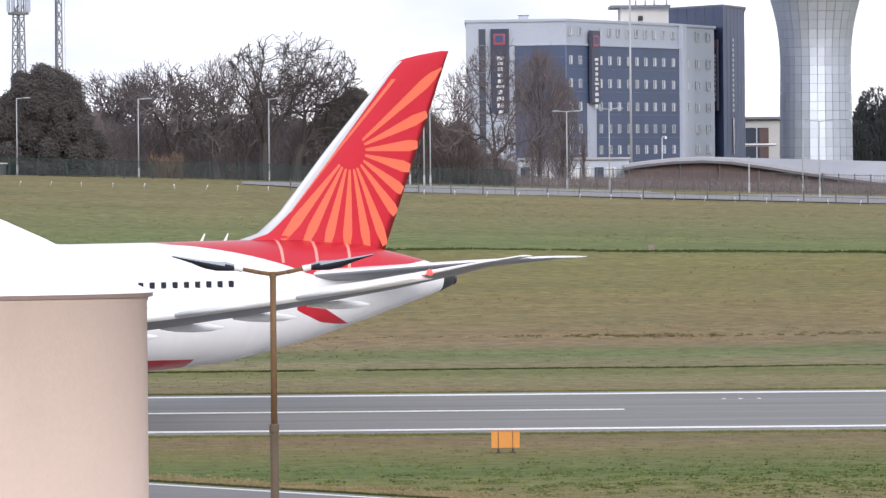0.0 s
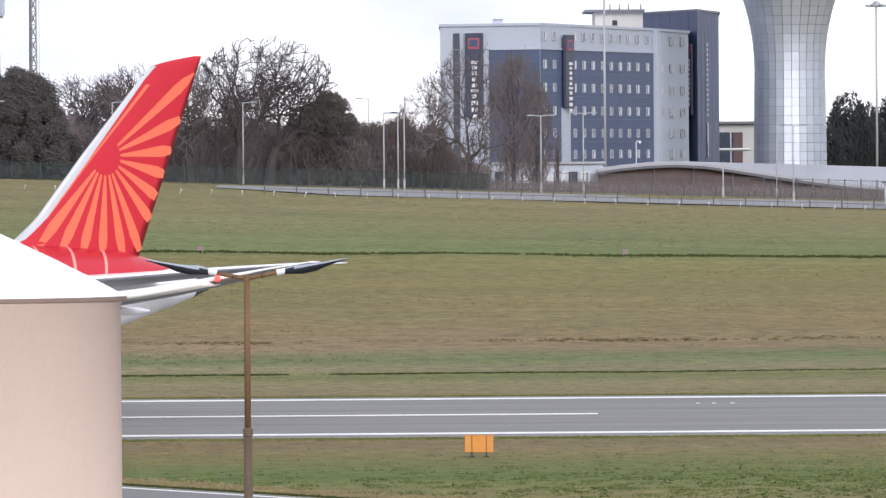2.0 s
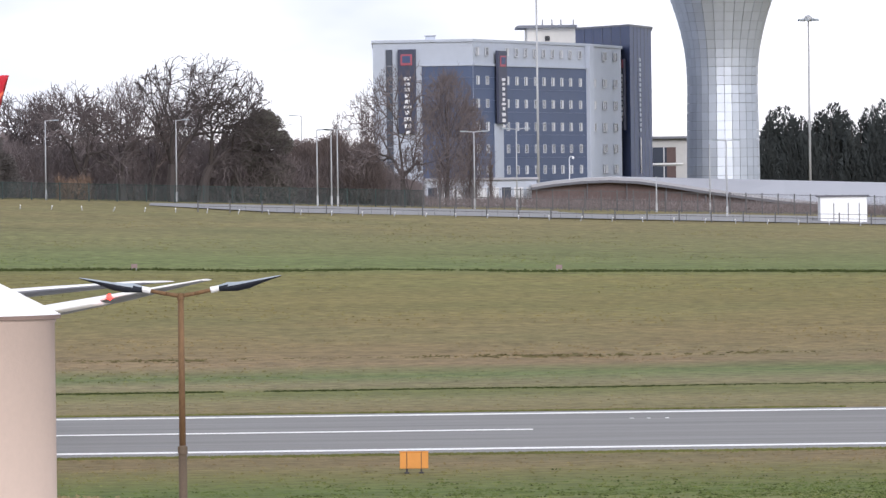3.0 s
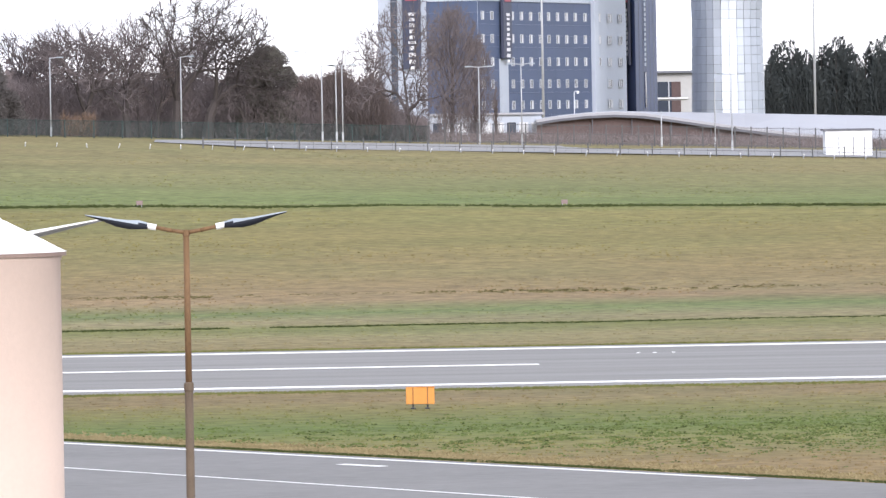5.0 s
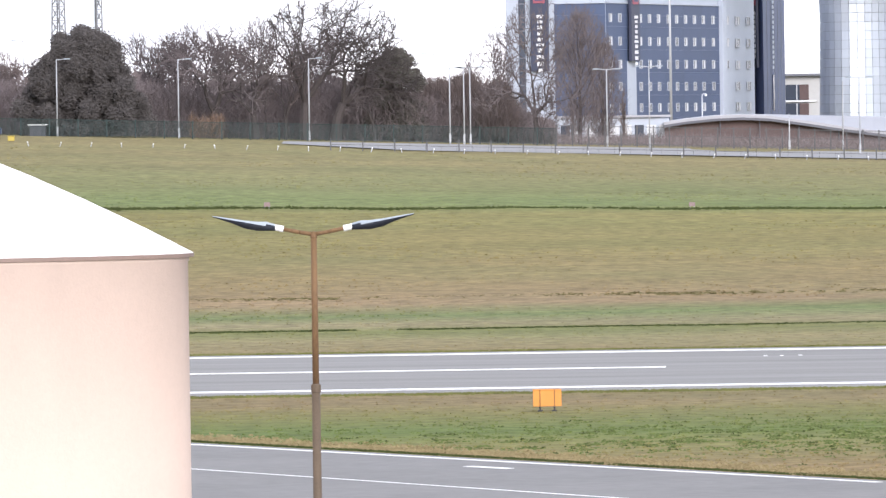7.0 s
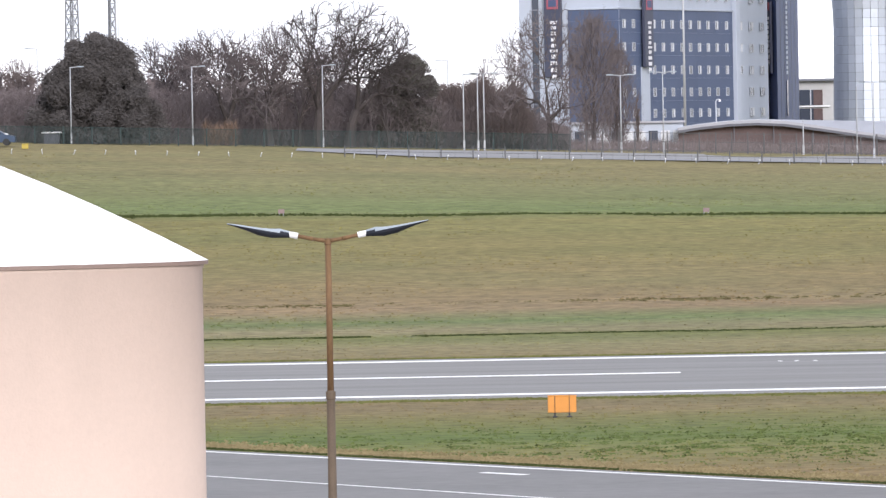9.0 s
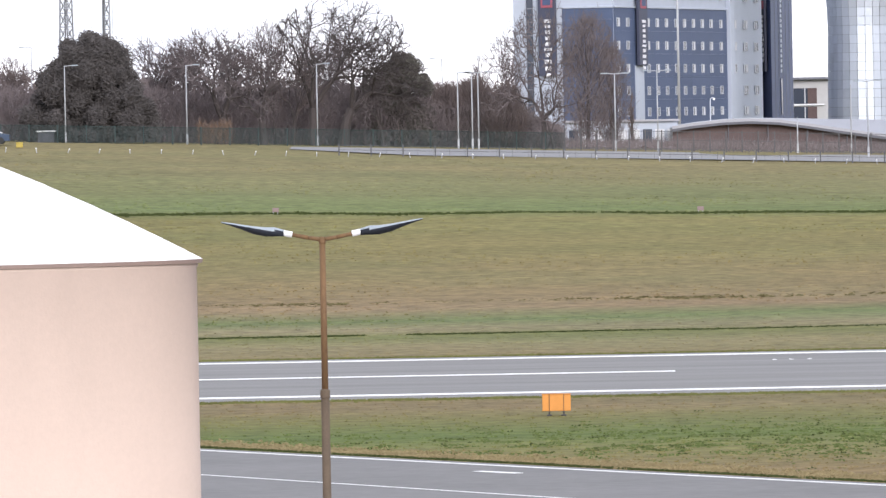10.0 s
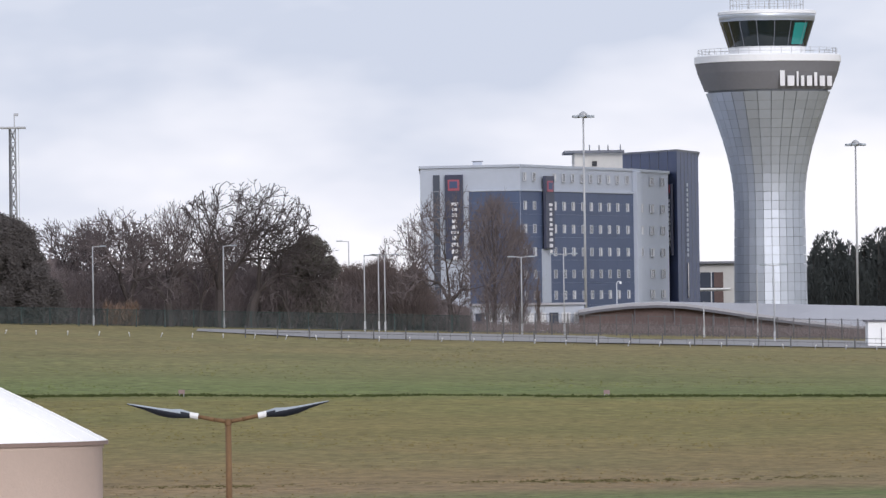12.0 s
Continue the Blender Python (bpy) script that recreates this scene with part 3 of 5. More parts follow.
def build_fin(plane):
    bm = bmesh.new()
    n, rings = 18, []
    levels = [6.6 + .35 * i for i in range(24)] + [15.0, 15.4, 15.8, 16.2, 16.4, 16.55, 16.7, 16.8, 16.88]
    for z in levels:
        le, te = lerp_table(FIN_LE, z), lerp_table(FIN_TE, z)
        ring = []
        strip = min(.5, (le - te) * .4) * (1 if z < 12 else max(.4, 1 - (z - 12) / 7))
        for k in range(2 * n):
            j = k if k < n else 2 * n - k
            s = 1 if k < n else -1
            x = le - strip * (j / 6) ** 2 if j <= 6 else le - strip - (le - strip - te) * (j - 6) / (n - 6)
            ring.append(bm.verts.new((x, s * fin_half(x, z), z)))
        rings.append(ring)
    for a, b in zip(rings, rings[1:]):
        for k in range(2 * n):
            f = bm.faces.new((a[k], a[(k + 1) % (2 * n)], b[(k + 1) % (2 * n)], b[k]))
            f.material_index = 1 if (k < 6 or k >= 2 * n - 6) and a[0].co.z < 16.3 else 0
    bm.faces.new(rings[-1])
    bmesh.ops.recalc_face_normals(bm, faces=bm.faces)
    fin = part("fin", bm, [AIR_RED, AIR_BARE], plane, "red swept fin with a sunburst of orange rays", True)
    hx, hz, r0 = 5.85, 12.16, .82
    rays = [(5.5, 4.0), (4.7, 1.8), (4.2, .3), (3.8, -.9), (3.4, -2.1), (3.0, -3.3), (2.15, -4.6), (1.05, -4.8), (-.25, -4.8), (-1.5, -4.7), (-2.75, -4.45), (-3.9, -4.1)]
    for aft, up in rays:
        length = math.hypot(aft, up)
        ca, sa = aft / length, up / length
        for s in (1, -1):
            bm = bmesh.new()
            prev = None
            for i in range(37):
                q = i / 36
                d = r0 + .05 + (length - r0) * q
                half = (.06 + .21 * min(1, q / .75)) * (1 - .45 * max(0, (q - .75) / .25)) * (1 if q < .86 or up < 2 else max(.05, (1 - q) / .14))
                pts = []
                ok = True
                for w in (-1, -.5, 0, .5, 1):
                    x = hx - ca * d + w * half * sa
                    z = hz + sa * d + w * half * ca
                    le, te = lerp_table(FIN_LE, z), lerp_table(FIN_TE, z)
                    ok = ok and 7.6 < z < 16.6
                    x = min(le - .5, max(te + .02, x))
                    pts.append((x, s * (fin_half(x, z) + .012), z))
                mid, zm = hx - ca * d, hz + sa * d
                if not ok or mid < lerp_table(FIN_TE, zm) + .03 or mid > lerp_table(FIN_LE, zm) - .5:
                    break
                row = [bm.verts.new(p) for p in pts]
                if prev:
                    for j in range(4):
                        bm.faces.new((prev[j], prev[j + 1], row[j + 1], row[j]))
                prev = row
            if len(bm.faces):
                part("ray", bm, AIR_ORANGE, fin, "", True)
            else:
                bm.free()
    for s in (1, -1):
        bm = bmesh.new()
        rows = []
        for i in range(30):
            z = 9.3 + i * .215
            le = lerp_table(FIN_LE, z)
            w = .02 + .10 * i / 29
            rows.append([bm.verts.new((x, s * (fin_half(x, z) + .012), z)) for x in (le - .5, le - .5 - w * 2)])
        for a, b in zip(rows, rows[1:]):
            bm.faces.new((a[0], a[1], b[1], b[0]))
        part("edge_stripe", bm, AIR_ORANGE, fin, "", True)


def build_airliner():
    plane = thing("airliner", (0, 0, 0), "white twin-engine airliner with orange sunburst on its red fin", "airplane")
    # fuselage shell
    xs = [0, .2, .4, .55, .7, .85, 1.0] + [1.0 + .16 * i for i in range(1, 119)] + [20 + .8 * i for i in range(1, 36)] + [48.5, 49.2, 50, 51, 52, 53, 53.6, 54.2, 54.8, 55.4, 56, 56.3, 56.6, 56.72]
    bm = bmesh.new()
    n, rings = 120, []
    for x in xs:
        r, zc = fuse_at(x)
        rings.append([bm.verts.new((x, .975 * r * math.cos(6.283185 * k / n), zc + r * math.sin(6.283185 * k / n))) for k in range(n)])
    for a, b in zip(rings, rings[1:]):
        for k in range(n):
            f = bm.faces.new((a[k], a[(k + 1) % n], b[(k + 1) % n], b[k]))
            f.material_index = 1 if (a[k].co.x + b[k].co.x) / 2 < .9 else 0
    bm.faces.new(rings[0])
    bm.faces.new(rings[-1])
    bmesh.ops.recalc_face_normals(bm, faces=bm.faces)
    body = part("fuselage", bm, [AIR_LIVERY, AIR_DARK], plane, "white fuselage with red upper tail and red belly", True)
    part("exhaust", lathe(bmesh.new(), [(.30, 0), (.34, -.12), (.26, -.14), (.2, .2)], 20), AIR_DARK, plane).matrix_basis = pose(0, 0, 6.12, 0, -90 + 180, 0)
    # white arcs painted across the red upper tail
    for x0 in (6.6, 8.6, 10.6):
        for s in (1, -1):
            bm = bmesh.new()
            prev = None
            for i in range(22):
                a = radians(88 - i * 3.2)
                x = x0 - .5 + i * .05
                r, zc = fuse_at(x)
                z = zc + r * math.sin(a)
                if z < lerp_table(TOP_RED, x):
                    break
                row = [bm.verts.new((x + w, s * (.975 * r + .012) * math.cos(a), zc + (r + .012) * math.sin(a))) for w in (-.08, .08)]
                if prev:
                    bm.faces.new((prev[0], prev[1], row[1], row[0]))
                prev = row
            part("arc_stripe", bm, AIR_PALE, body, "", True)
    build_fin(plane)
    # cabin windows
    wm = mesh_of("cabin_window", boxes(((0, 0, 0), (.28, .03, .47), .01)), CABIN_GLASS)
    for i in range(58):
        x = 14.2 + i * .62
        r, zc = fuse_at(x)
        dz = 6.0 - zc
        y = .975 * math.sqrt(max(.1, r * r - dz * dz))
        for s in (1, -1):
            shared("cabin_window", wm, body, pose(x, s * (y + .002), 6.0, 0, 0, 0))
    for x in (34.0, 50.0):
        for s in (1, -1):
            r, zc = fuse_at(x)
            y = .975 * r
            bm = boxes(((0, 0, 0), (1.05, .03, 1.9), .01))
            part("cabin_door", bm, AIR_WHITE, body).matrix_basis = pose(x, s * (y - .012), 5.35, 0, 0, 0)
    part("windscreen", boxes(((54.6, 0, 5.75), (1.1, 2.2, .5), .12)), CABIN_GLASS, plane)
    # wings, tailplanes
    for s in (1, -1):
        sec = [(35.6, 22.2, s * 2.2, 3.75, 1.35), (33.0, 22.2, s * 5.2, 4.0, 1.2), (29.3, 22.8, s * 9.8, 4.45, .95), (25.2, 20.8, s * 17.5, 5.35, .68), (21.6, 18.9, s * 24.2, 6.35, .46), (20.1, 18.0, s * 27.2, 6.9, .32), (18.8, 17.3, s * 28.9, 7.3, .14), (17.2, 16.6, s * 30.0, 7.6, .06)]
        port = [(a, b, abs(c), d, e) for a, b, c, d, e in sec]
        wing = part("wing", shade_under_faces(wing_surface(sec)), [AIR_WHITE, AIR_GREY_SHADED], plane, "swept wing, white above, grey darkened with shade below", True)
        for y, x in ((7.5, 22.6), (12.0, 22.0), (16.2, 20.9), (20.5, 19.9)):
            bm = bmesh.new()
            z = lerp_table([(2.2, 3.75), (9.8, 4.45), (17.5, 5.35), (24.2, 6.35)], y) - .35
            prev = None
            for t, r in ((2.0, .04), (1.2, .15), (.3, .2), (-.7, .16), (-1.3, .04)):
                ring = [bm.verts.new((x + t, s * y + r * .7 * math.cos(.6283 * k), z + r * math.sin(.6283 * k))) for k in range(10)]
                if prev:
                    for k in range(10):
                        bm.faces.new((prev[k], prev[(k + 1) % 10], ring[(k + 1) % 10], ring[k]))
                prev = ring
            part("flap_fairing", bm, AIR_WHITE, wing, "", True)
        # drooped slats along the leading edge, ending before the raked tip
        for y0, y1 in ((4.6, 8.4), (11.2, 16.4), (16.5, 21.7), (21.8, 26.9)):
            cut = []
            for q in (y0, (y0 + y1) / 2, y1):
                le = lerp_table([(c, a) for a, b, c, d, e in port], q)
                z = lerp_table([(c, d) for a, b, c, d, e in port], q)
                cut.append((le + .42, le - .75, s * q, z - .16, .34 - .006 * q))
            part("slat", wing_surface(cut), AIR_WHITE, wing, "white drooped leading-edge slat", True)
        lamp = bmesh.new()
        bmesh.ops.create_icosphere(lamp, subdivisions=2, radius=.13, matrix=pose(20.1, s * 27.35, 6.93))
        part("navigation_lamp", lamp, NAV_RED if s > 0 else STROBE, wing, "red glowing navigation lamp" if s > 0 else "", True)
        tail = [(10.6, 4.2, s * 1.0, 6.30, .62), (9.6, 3.9, s * 2.0, 6.40, .55), (4.9, 1.1, s * 7.2, 6.90, .3), (2.4, -.2, s * 9.9, 7.14, .15), (1.4, -.5, s * 10.35, 7.18, .08)]
        st = part("tailplane", shade_under_faces(wing_surface(tail)), [AIR_WHITE, AIR_GREY_SHADED], plane, "swept tailplane, white above, grey darkened with shade below", True)
        elev = wing_surface([(5.0, 4.1, s * 1.9, 6.40, .12), (2.1, 1.05, s * 7.2, 6.905, .09), (.6, -.22, s * 9.8, 7.135, .06)])
        part("elevator", elev, AIR_WHITE, st, "", True)
        # engine
        e = bmesh.new()
        rings = []
        for x, r in ((36.8, 1.35), (36.9, 1.55), (36.2, 1.75), (34.8, 1.82), (33.0, 1.7), (31.6, 1.35), (30.9, 1.0)):
            rings.append([e.verts.new((x, s * 9.7 + r * math.cos(6.283185 * k / 32), 2.45 + r * math.sin(6.283185 * k / 32))) for k in range(32)])
        for a, b in zip(rings, rings[1:]):
            for k in range(32):
                e.faces.new((a[k], a[(k + 1) % 32], b[(k + 1) % 32], b[k]))
        eng = part("engine", e, AIR_WHITE, plane, "white engine nacelle", True)
        fan = bmesh.new()
        bmesh.ops.create_cone(fan, cap_ends=True, segments=32, radius1=1.45, radius2=.1, depth=.6, matrix=pose(36.2, s * 9.7, 2.45, 0, 90, 0))
        part("fan", fan, AIR_DARK, eng)
        part("pylon", boxes(((32.6, s * 9.7, 4.25), (4.6, .4, 1.0), .1)), AIR_GREY_SHADED, plane)
        # main gear
        gear = part("main_gear", tube(bmesh.new(), (26.8, s * 4.9, 1.0), (26.8, s * 4.5, 3.9), .2, .22, 12), GALV, plane)
        for dx in (-.75, .75):
            for dy in (-.55, .55):
                w = bmesh.new()
                bmesh.ops.create_cone(w, cap_ends=True, segments=24, radius1=.64, radius2=.64, depth=.42, matrix=pose(26.8 + dx, s * 4.9 + dy, .64, 90, 0, 0))
                part("wheel", w, RUBBER, gear)
    nose = part("nose_gear", tube(bmesh.new(), (50.2, 0, .5), (50.2, 0, 2.6), .13, .14, 12), GALV, plane)
    for dy in (-.32, .32):
        w = bmesh.new()
        bmesh.ops.create_cone(w, cap_ends=True, segments=24, radius1=.5, radius2=.5, depth=.34, matrix=pose(50.2, dy, .5, 90, 0, 0))
        part("wheel", w, RUBBER, nose)
    for x in (12.6, 13.9):
        bm = bmesh.new()
        slab(bm, [(x, -.02), (x + .45, -.02), (x + .45, .02), (x, .02)], 7.95, 8.05)
        tube(bm, (x + .25, 0, 7.9), (x, 0, 8.38), .08, .03, 6)
        part("antenna_blade", bm, AIR_WHITE, plane)
    return plane


AIRLINER = build_airliner()


# ---- control tower ----
def squircle(a, n=2.5, turn=.35):
    c, s = math.cos(a - turn), math.sin(a - turn)
    k = (abs(c) ** n + abs(s) ** n) ** (-1 / n)
    x, y = k * c, k * s
    return x * math.cos(turn) - y * math.sin(turn), x * math.sin(turn) + y * math.cos(turn)


TOWER_X, TOWER_Y = 46.9, 850.0
SHAFT = [(7.0, 4.30), (13.0, 4.25), (17.0, 4.20), (21.8, 4.12), (24.5, 4.22), (26.45, 4.46), (28.5, 4.90), (30.2, 5.37), (33.0, 6.30), (36.1, 7.39), (38.9, 8.48)]
WIDE = max(squircle(k * .01)[0] for k in range(629))


def ring_shape(bm, profile, n=64):
    rings = []
    for half, z in profile:
        r = half / WIDE
        rings.append([bm.verts.new((r * squircle(6.283185 * i / n)[0], r * squircle(6.283185 * i / n)[1], z)) for i in range(n)])
    for a, b in zip(rings, rings[1:]):
        for i in range(n):
            bm.faces.new((a[i], a[(i + 1) % n], b[(i + 1) % n], b[i]))
    return bm


def tower_face(x, z):
    """How far the tower's front stands out at x metres from its axis."""
    r = lerp_table(SHAFT, z) / WIDE
    best = min((squircle(3.1416 + k * .005) for k in range(629)), key=lambda p: abs(p[0] * r - x))
    return -best[1] * r + .12


def build_tower():
    t = thing("control_tower", (TOWER_X, TOWER_Y, 0), "flared silver-panelled airport control tower with dark glazed cab", "control tower")
    core = part("shaft", ring_shape(bmesh.new(), [(r - .32, z) for z, r in SHAFT]), TOWER_JOINT, t, "", True)
    cols, zs = 28, [8.2]
    while zs[-1] < 35.2:
        zs.append(zs[-1] + 1.06)
    rest = bmesh.new()
    for j, (z0, z1) in enumerate(zip(zs, zs[1:])):
        for i in range(cols):
            a0, a1 = 6.283185 * i / cols, 6.283185 * (i + 1) / cols
            mid = (a0 + a1) / 2
            front = math.sin(mid) < -.18 and z0 > 11.2
            bm = bmesh.new() if front else rest
            v = []
            for off in (-.16, .045):
                for z in (z0 + .02, z1 - .02):
                    r = (lerp_table(SHAFT, z) - .04 + off) / WIDE
                    for a in (a0 + .006, a1 - .006):
                        x, y = squircle(a)
                        v.append(bm.verts.new((r * x, r * y, z)))
            bm.faces.new((v[4], v[5], v[7], v[6]))
            for q in ((0, 1, 5, 4), (1, 3, 7, 5), (3, 2, 6, 7), (2, 0, 4, 6)):
                bm.faces.new([v[k] for k in q])
            if front:
                part("panel", bm, TOWER_PANEL, core)
    tagged(part("panel", rest, TOWER_PANEL, core), kind="stuff")
    part("name_band", ring_shape(bmesh.new(), [(lerp_table(SHAFT, 36.0) + .05, 36.0), (lerp_table(SHAFT, 38.05) + .05, 38.05)]), TOWER_BAND, t, "dark grey band below the gallery", True)
    part("soffit", ring_shape(bmesh.new(), [(lerp_table(SHAFT, 38.05) + .05, 38.05), (8.5, 39.25)]), TOWER_BAND, t, "", True)
    part("gallery", ring_shape(bmesh.new(), [(8.45, 39.2), (8.56, 39.25), (8.56, 40.0), (8.3, 40.15), (3, 40.16)]), TOWER_WHITE, t, "white gallery rim")
    part("cab_base", ring_shape(bmesh.new(), [(4.40, 40.1), (4.52, 41.15)]), TOWER_WHITE, t)
    cab = part("cab", ring_shape(bmesh.new(), [(4.55, 41.1), (5.5, 44.1)]), TOWER_GLASS, t, "dark glazed cab leaning outwards", True)
    for i in range(16):
        a = 6.283185 * (i + .3) / 16
        x, y = squircle(a)
        part("mullion", tube(bmesh.new(), (4.57 * x / WIDE, 4.57 * y / WIDE, 41.1), (5.52 * x / WIDE, 5.52 * y / WIDE, 44.1), .045, .045, 5), HOTEL_TRIM, cab)
    bm = bmesh.new()
    a0 = 5.32
    for k in range(4):
        aa, ab = a0 + .09 * k, a0 + .09 * (k + 1)
        lo = [Vector((*(4.66 / WIDE * Vector(squircle(a))), 41.3)) for a in (aa, ab)]
        hi = [Vector((*(5.44 / WIDE * Vector(squircle(a))), 43.8)) for a in (aa, ab)]
        bm.faces.new([bm.verts.new(p) for p in (lo[0], lo[1], hi[1], hi[0])])
    part("blind", bm, TOWER_TEAL, cab, "teal tinted pane")
    part("cab_roof", ring_shape(bmesh.new(), [(5.4, 44.05), (5.55, 44.1), (5.68, 44.95), (5.4, 45.3), (.1, 45.45)]), TOWER_PANEL, t, "", True)
    part("roof_rim", ring_shape(bmesh.new(), [(5.68, 44.9), (5.76, 44.95), (5.74, 45.25), (5.3, 45.4)]), TOWER_WHITE, t, "white roof rim")
    for n, r, z, h in ((40, 8.1 / WIDE, 40.1, .75), (24, 4.3 / WIDE, 45.35, 1.35)):
        rail = bmesh.new()
        pts = [Vector((*(r * Vector(squircle(6.283185 * i / n))), z)) for i in range(n)]
        for i in range(n):
            for hh in (h * .5, h):
                tube(rail, pts[i] + Vector((0, 0, hh)), pts[(i + 1) % n] + Vector((0, 0, hh)), .022, .022, 4)
        rr = part("railing", rail, GALV, t)
        for p in pts:
            part("baluster", tube(bmesh.new(), p, p + Vector((0, 0, h)), .028, .028, 5), GALV, rr)
    for x, y, h in ((-2.2, -1, 2.4), (.4, .5, 3.0), (2.6, -1.2, 2.6), (1.2, -2, 1.9)):
        part("aerial", tube(bmesh.new(), (x, y, 45.35), (x, y, 45.35 + h), .06, .02, 6), GALV, t)
    # sponsor's mark, drawn as plain white strokes on the band
    strokes = [(0, .7, 1.8), (.85, 1.0, 1.2), (2.0, .3, 1.7), (2.5, .5, 1.2), (3.2, .75, 1.2), (4.1, .45, 1.6), (4.75, .75, 1.2), (5.7, .7, 1.2)]
    for s, w, h in strokes:
        x = 0.928 + s + w / 2
        y = -tower_face(x, 37.5) - .1
        part("mark", boxes(((x, y, 36.3 + h / 2), (w * .8, .35, h), .03)), SIGN_WHITE, t, "white stroke of a sponsor's mark")


build_tower()


# ---- hotel block ----
def wall_frame(a, b, z):
    """A frame with x along the wall from a to b, y into the wall, z up."""
    d = Vector((b[0] - a[0], b[1] - a[1], 0)).normalized()
    m = Matrix(((d.x, -d.y, 0, a[0]), (d.y, d.x, 0, a[1]), (0, 0, 1, z), (0, 0, 0, 1)))
    return m, (Vector(b) - Vector(a)).length


def build_hotel():
    base = 8.0
    A, B, C, D = (5.770, 831.0), (17.162, 827.0), (31.827, 868.0), (36.538, 887.0)
    top = 27.051
    t = thing("hotel", (0, 0, 0), "slate-blue and pale grey clad hotel block with small windows", "building")
    part("wall", slab(bmesh.new(), [A, B, C, D, (D[0] * 1.035, 920), (A[0] * 1.12, 900)], base, top), HOTEL_PALE, t, "pale grey cladding")
    part("roof", slab(bmesh.new(), [(A[0] - .15, A[1] - .15), (B[0], B[1] - .2), (C[0] + .1, C[1] - .2), (D[0] + .2, D[1] - .1), (D[0] * 1.037, 921), (A[0] * 1.1, 901)], top, top + .3), HOTEL_PALE, t, "pale parapet coping")
    fAB, LAB = wall_frame(A, B, 0)
    fBC, LBC = wall_frame(B, C, 0)
    fCD, LCD = wall_frame(C, D, 0)
    blue_top = 24.306
    # slate-blue panels, storey by storey
    storey = 41.0 * .0646
    z_rows = [25.953, 22.659, 20.010, 17.362, 14.778, 12.323]

    def panels(f, x0, x1, step, z0, z1, mat, y=-.06):
        n = max(1, round((x1 - x0) / step))
        w = (x1 - x0) / n
        m = max(1, round((z1 - z0) / (storey / 2)))
        h = (z1 - z0) / m
        me = mesh_of("cladding_panel", boxes(((0, 0, 0), (w - .02, .1, h - .015))), mat)
        for i in range(n):
            for j in range(m):
                shared("cladding_panel", me, t, f @ pose(x0 + w * (i + .5), y, z0 + h * (j + .5)))

    panels(fAB, LAB * (960 - 873) / 177, LAB - .02, 3.0, base + .5, blue_top, HOTEL_BLUE)
    panels(fBC, .02, LBC * .985, 7.0, base + .5, blue_top, HOTEL_BLUE)
    part("trim", boxes(((LAB * .745, -.14, blue_top + .12), (LAB * .51, .2, .24), .02)), HOTEL_PALE, t).matrix_basis = fAB
    part("trim", boxes(((LBC * .495, -.14, blue_top + .12), (LBC * .99, .2, .24), .02)), HOTEL_PALE, t).matrix_basis = fBC
    part("pier", boxes(((LBC * .99, -.3, (top + base) / 2), (1.6, .6, top - base), .05)), HOTEL_PALE, t).matrix_basis = fBC
    # windows: frame with a pane set in it
    def window_meshes(w, h):
        bm = bmesh.new()
        for x in (-w / 2, w / 2):
            box(bm, (x, 0, 0), (.07, .12, h + .07))
        for z in (-h / 2, h / 2):
            box(bm, (0, 0, z), (w - .07, .11, .07))
        box(bm, (0, .0, 0), (.05, .1, h - .07))
        fr = mesh_of("window", bm, FRAME_WHITE)
        gl = mesh_of("pane", boxes(((0, .03, 0), (w - .1, .05, h - .1))), WINDOW_GLASS)
        bl = mesh_of("pane", boxes(((-w / 4, .03, 0), (w / 2 - .05, .05, h - .1)), ((w / 4, .03, 0), (w / 2 - .05, .05, h - .1), 0, 0, 1)), [WINDOW_GLASS, BLIND])
        return fr, gl, bl

    rng = random.Random(4)
    narrow, wide = window_meshes(.95, .95), window_meshes(2.0, 1.0)

    def window(f, x, z, pale, kind=None):
        fr, gl, bl = kind or narrow
        w = shared("window", fr, t, f @ pose(x, -.13, z, 0, 0, 0))
        shared("pane", bl if rng.random() < pale else gl, w, Matrix())

    for u in (1056, 1072, 1107, 1123, 1139, 1156, 1171, 1187, 1203, 1219, 1237):
        for k, z in enumerate(z_rows):
            window(fBC, LBC * (u - 1050) / 204, z, .25 if k == 0 else .75 if k < 4 else .4)
    for u in (1262, 1281, 1300):
        for k, z in enumerate(z_rows):
            if u > 1262 or k in (1, 2, 3):
                window(fCD, LCD * (u - 1254) / 58, z, .3, wide)
    # glazed stair strip and hanging signs
    def sign(f, x, y, w, z0, z1, red_h, bars):
        s = part("sign", boxes(((0, 0, (z0 + z1) / 2), (w, .35, z1 - z0), .03)), SIGN_DARK, t, "dark vertical sign with a red shape and pale strokes")
        s.matrix_basis = f @ pose(x, y, 0)
        part("shape", boxes(((0, -.2, z1 - red_h * .75), (w * .66, .08, red_h * .8), .05)), SIGN_RED, s, "red sign shape")
        part("shape", boxes(((0, -.25, z1 - red_h * .72), (w * .46, .06, red_h * .5), .02)), HOTEL_NAVY, s)
        z = z1 - red_h * 1.9
        for wd, hh in bars:
            part("stroke", boxes(((w * .04, -.2, z - hh / 2), (w * wd * .72, .06, hh * .6), .02)), SIGN_WHITE, s)
            z -= hh

    strokes = [(.55, .55), (.4, .5), (.4, .62), (.4, .6), (.4, .6), (.6, .45), (.4, .66), (.55, .66), (.5, .7), (.4, .6)]
    sx = LAB / 177
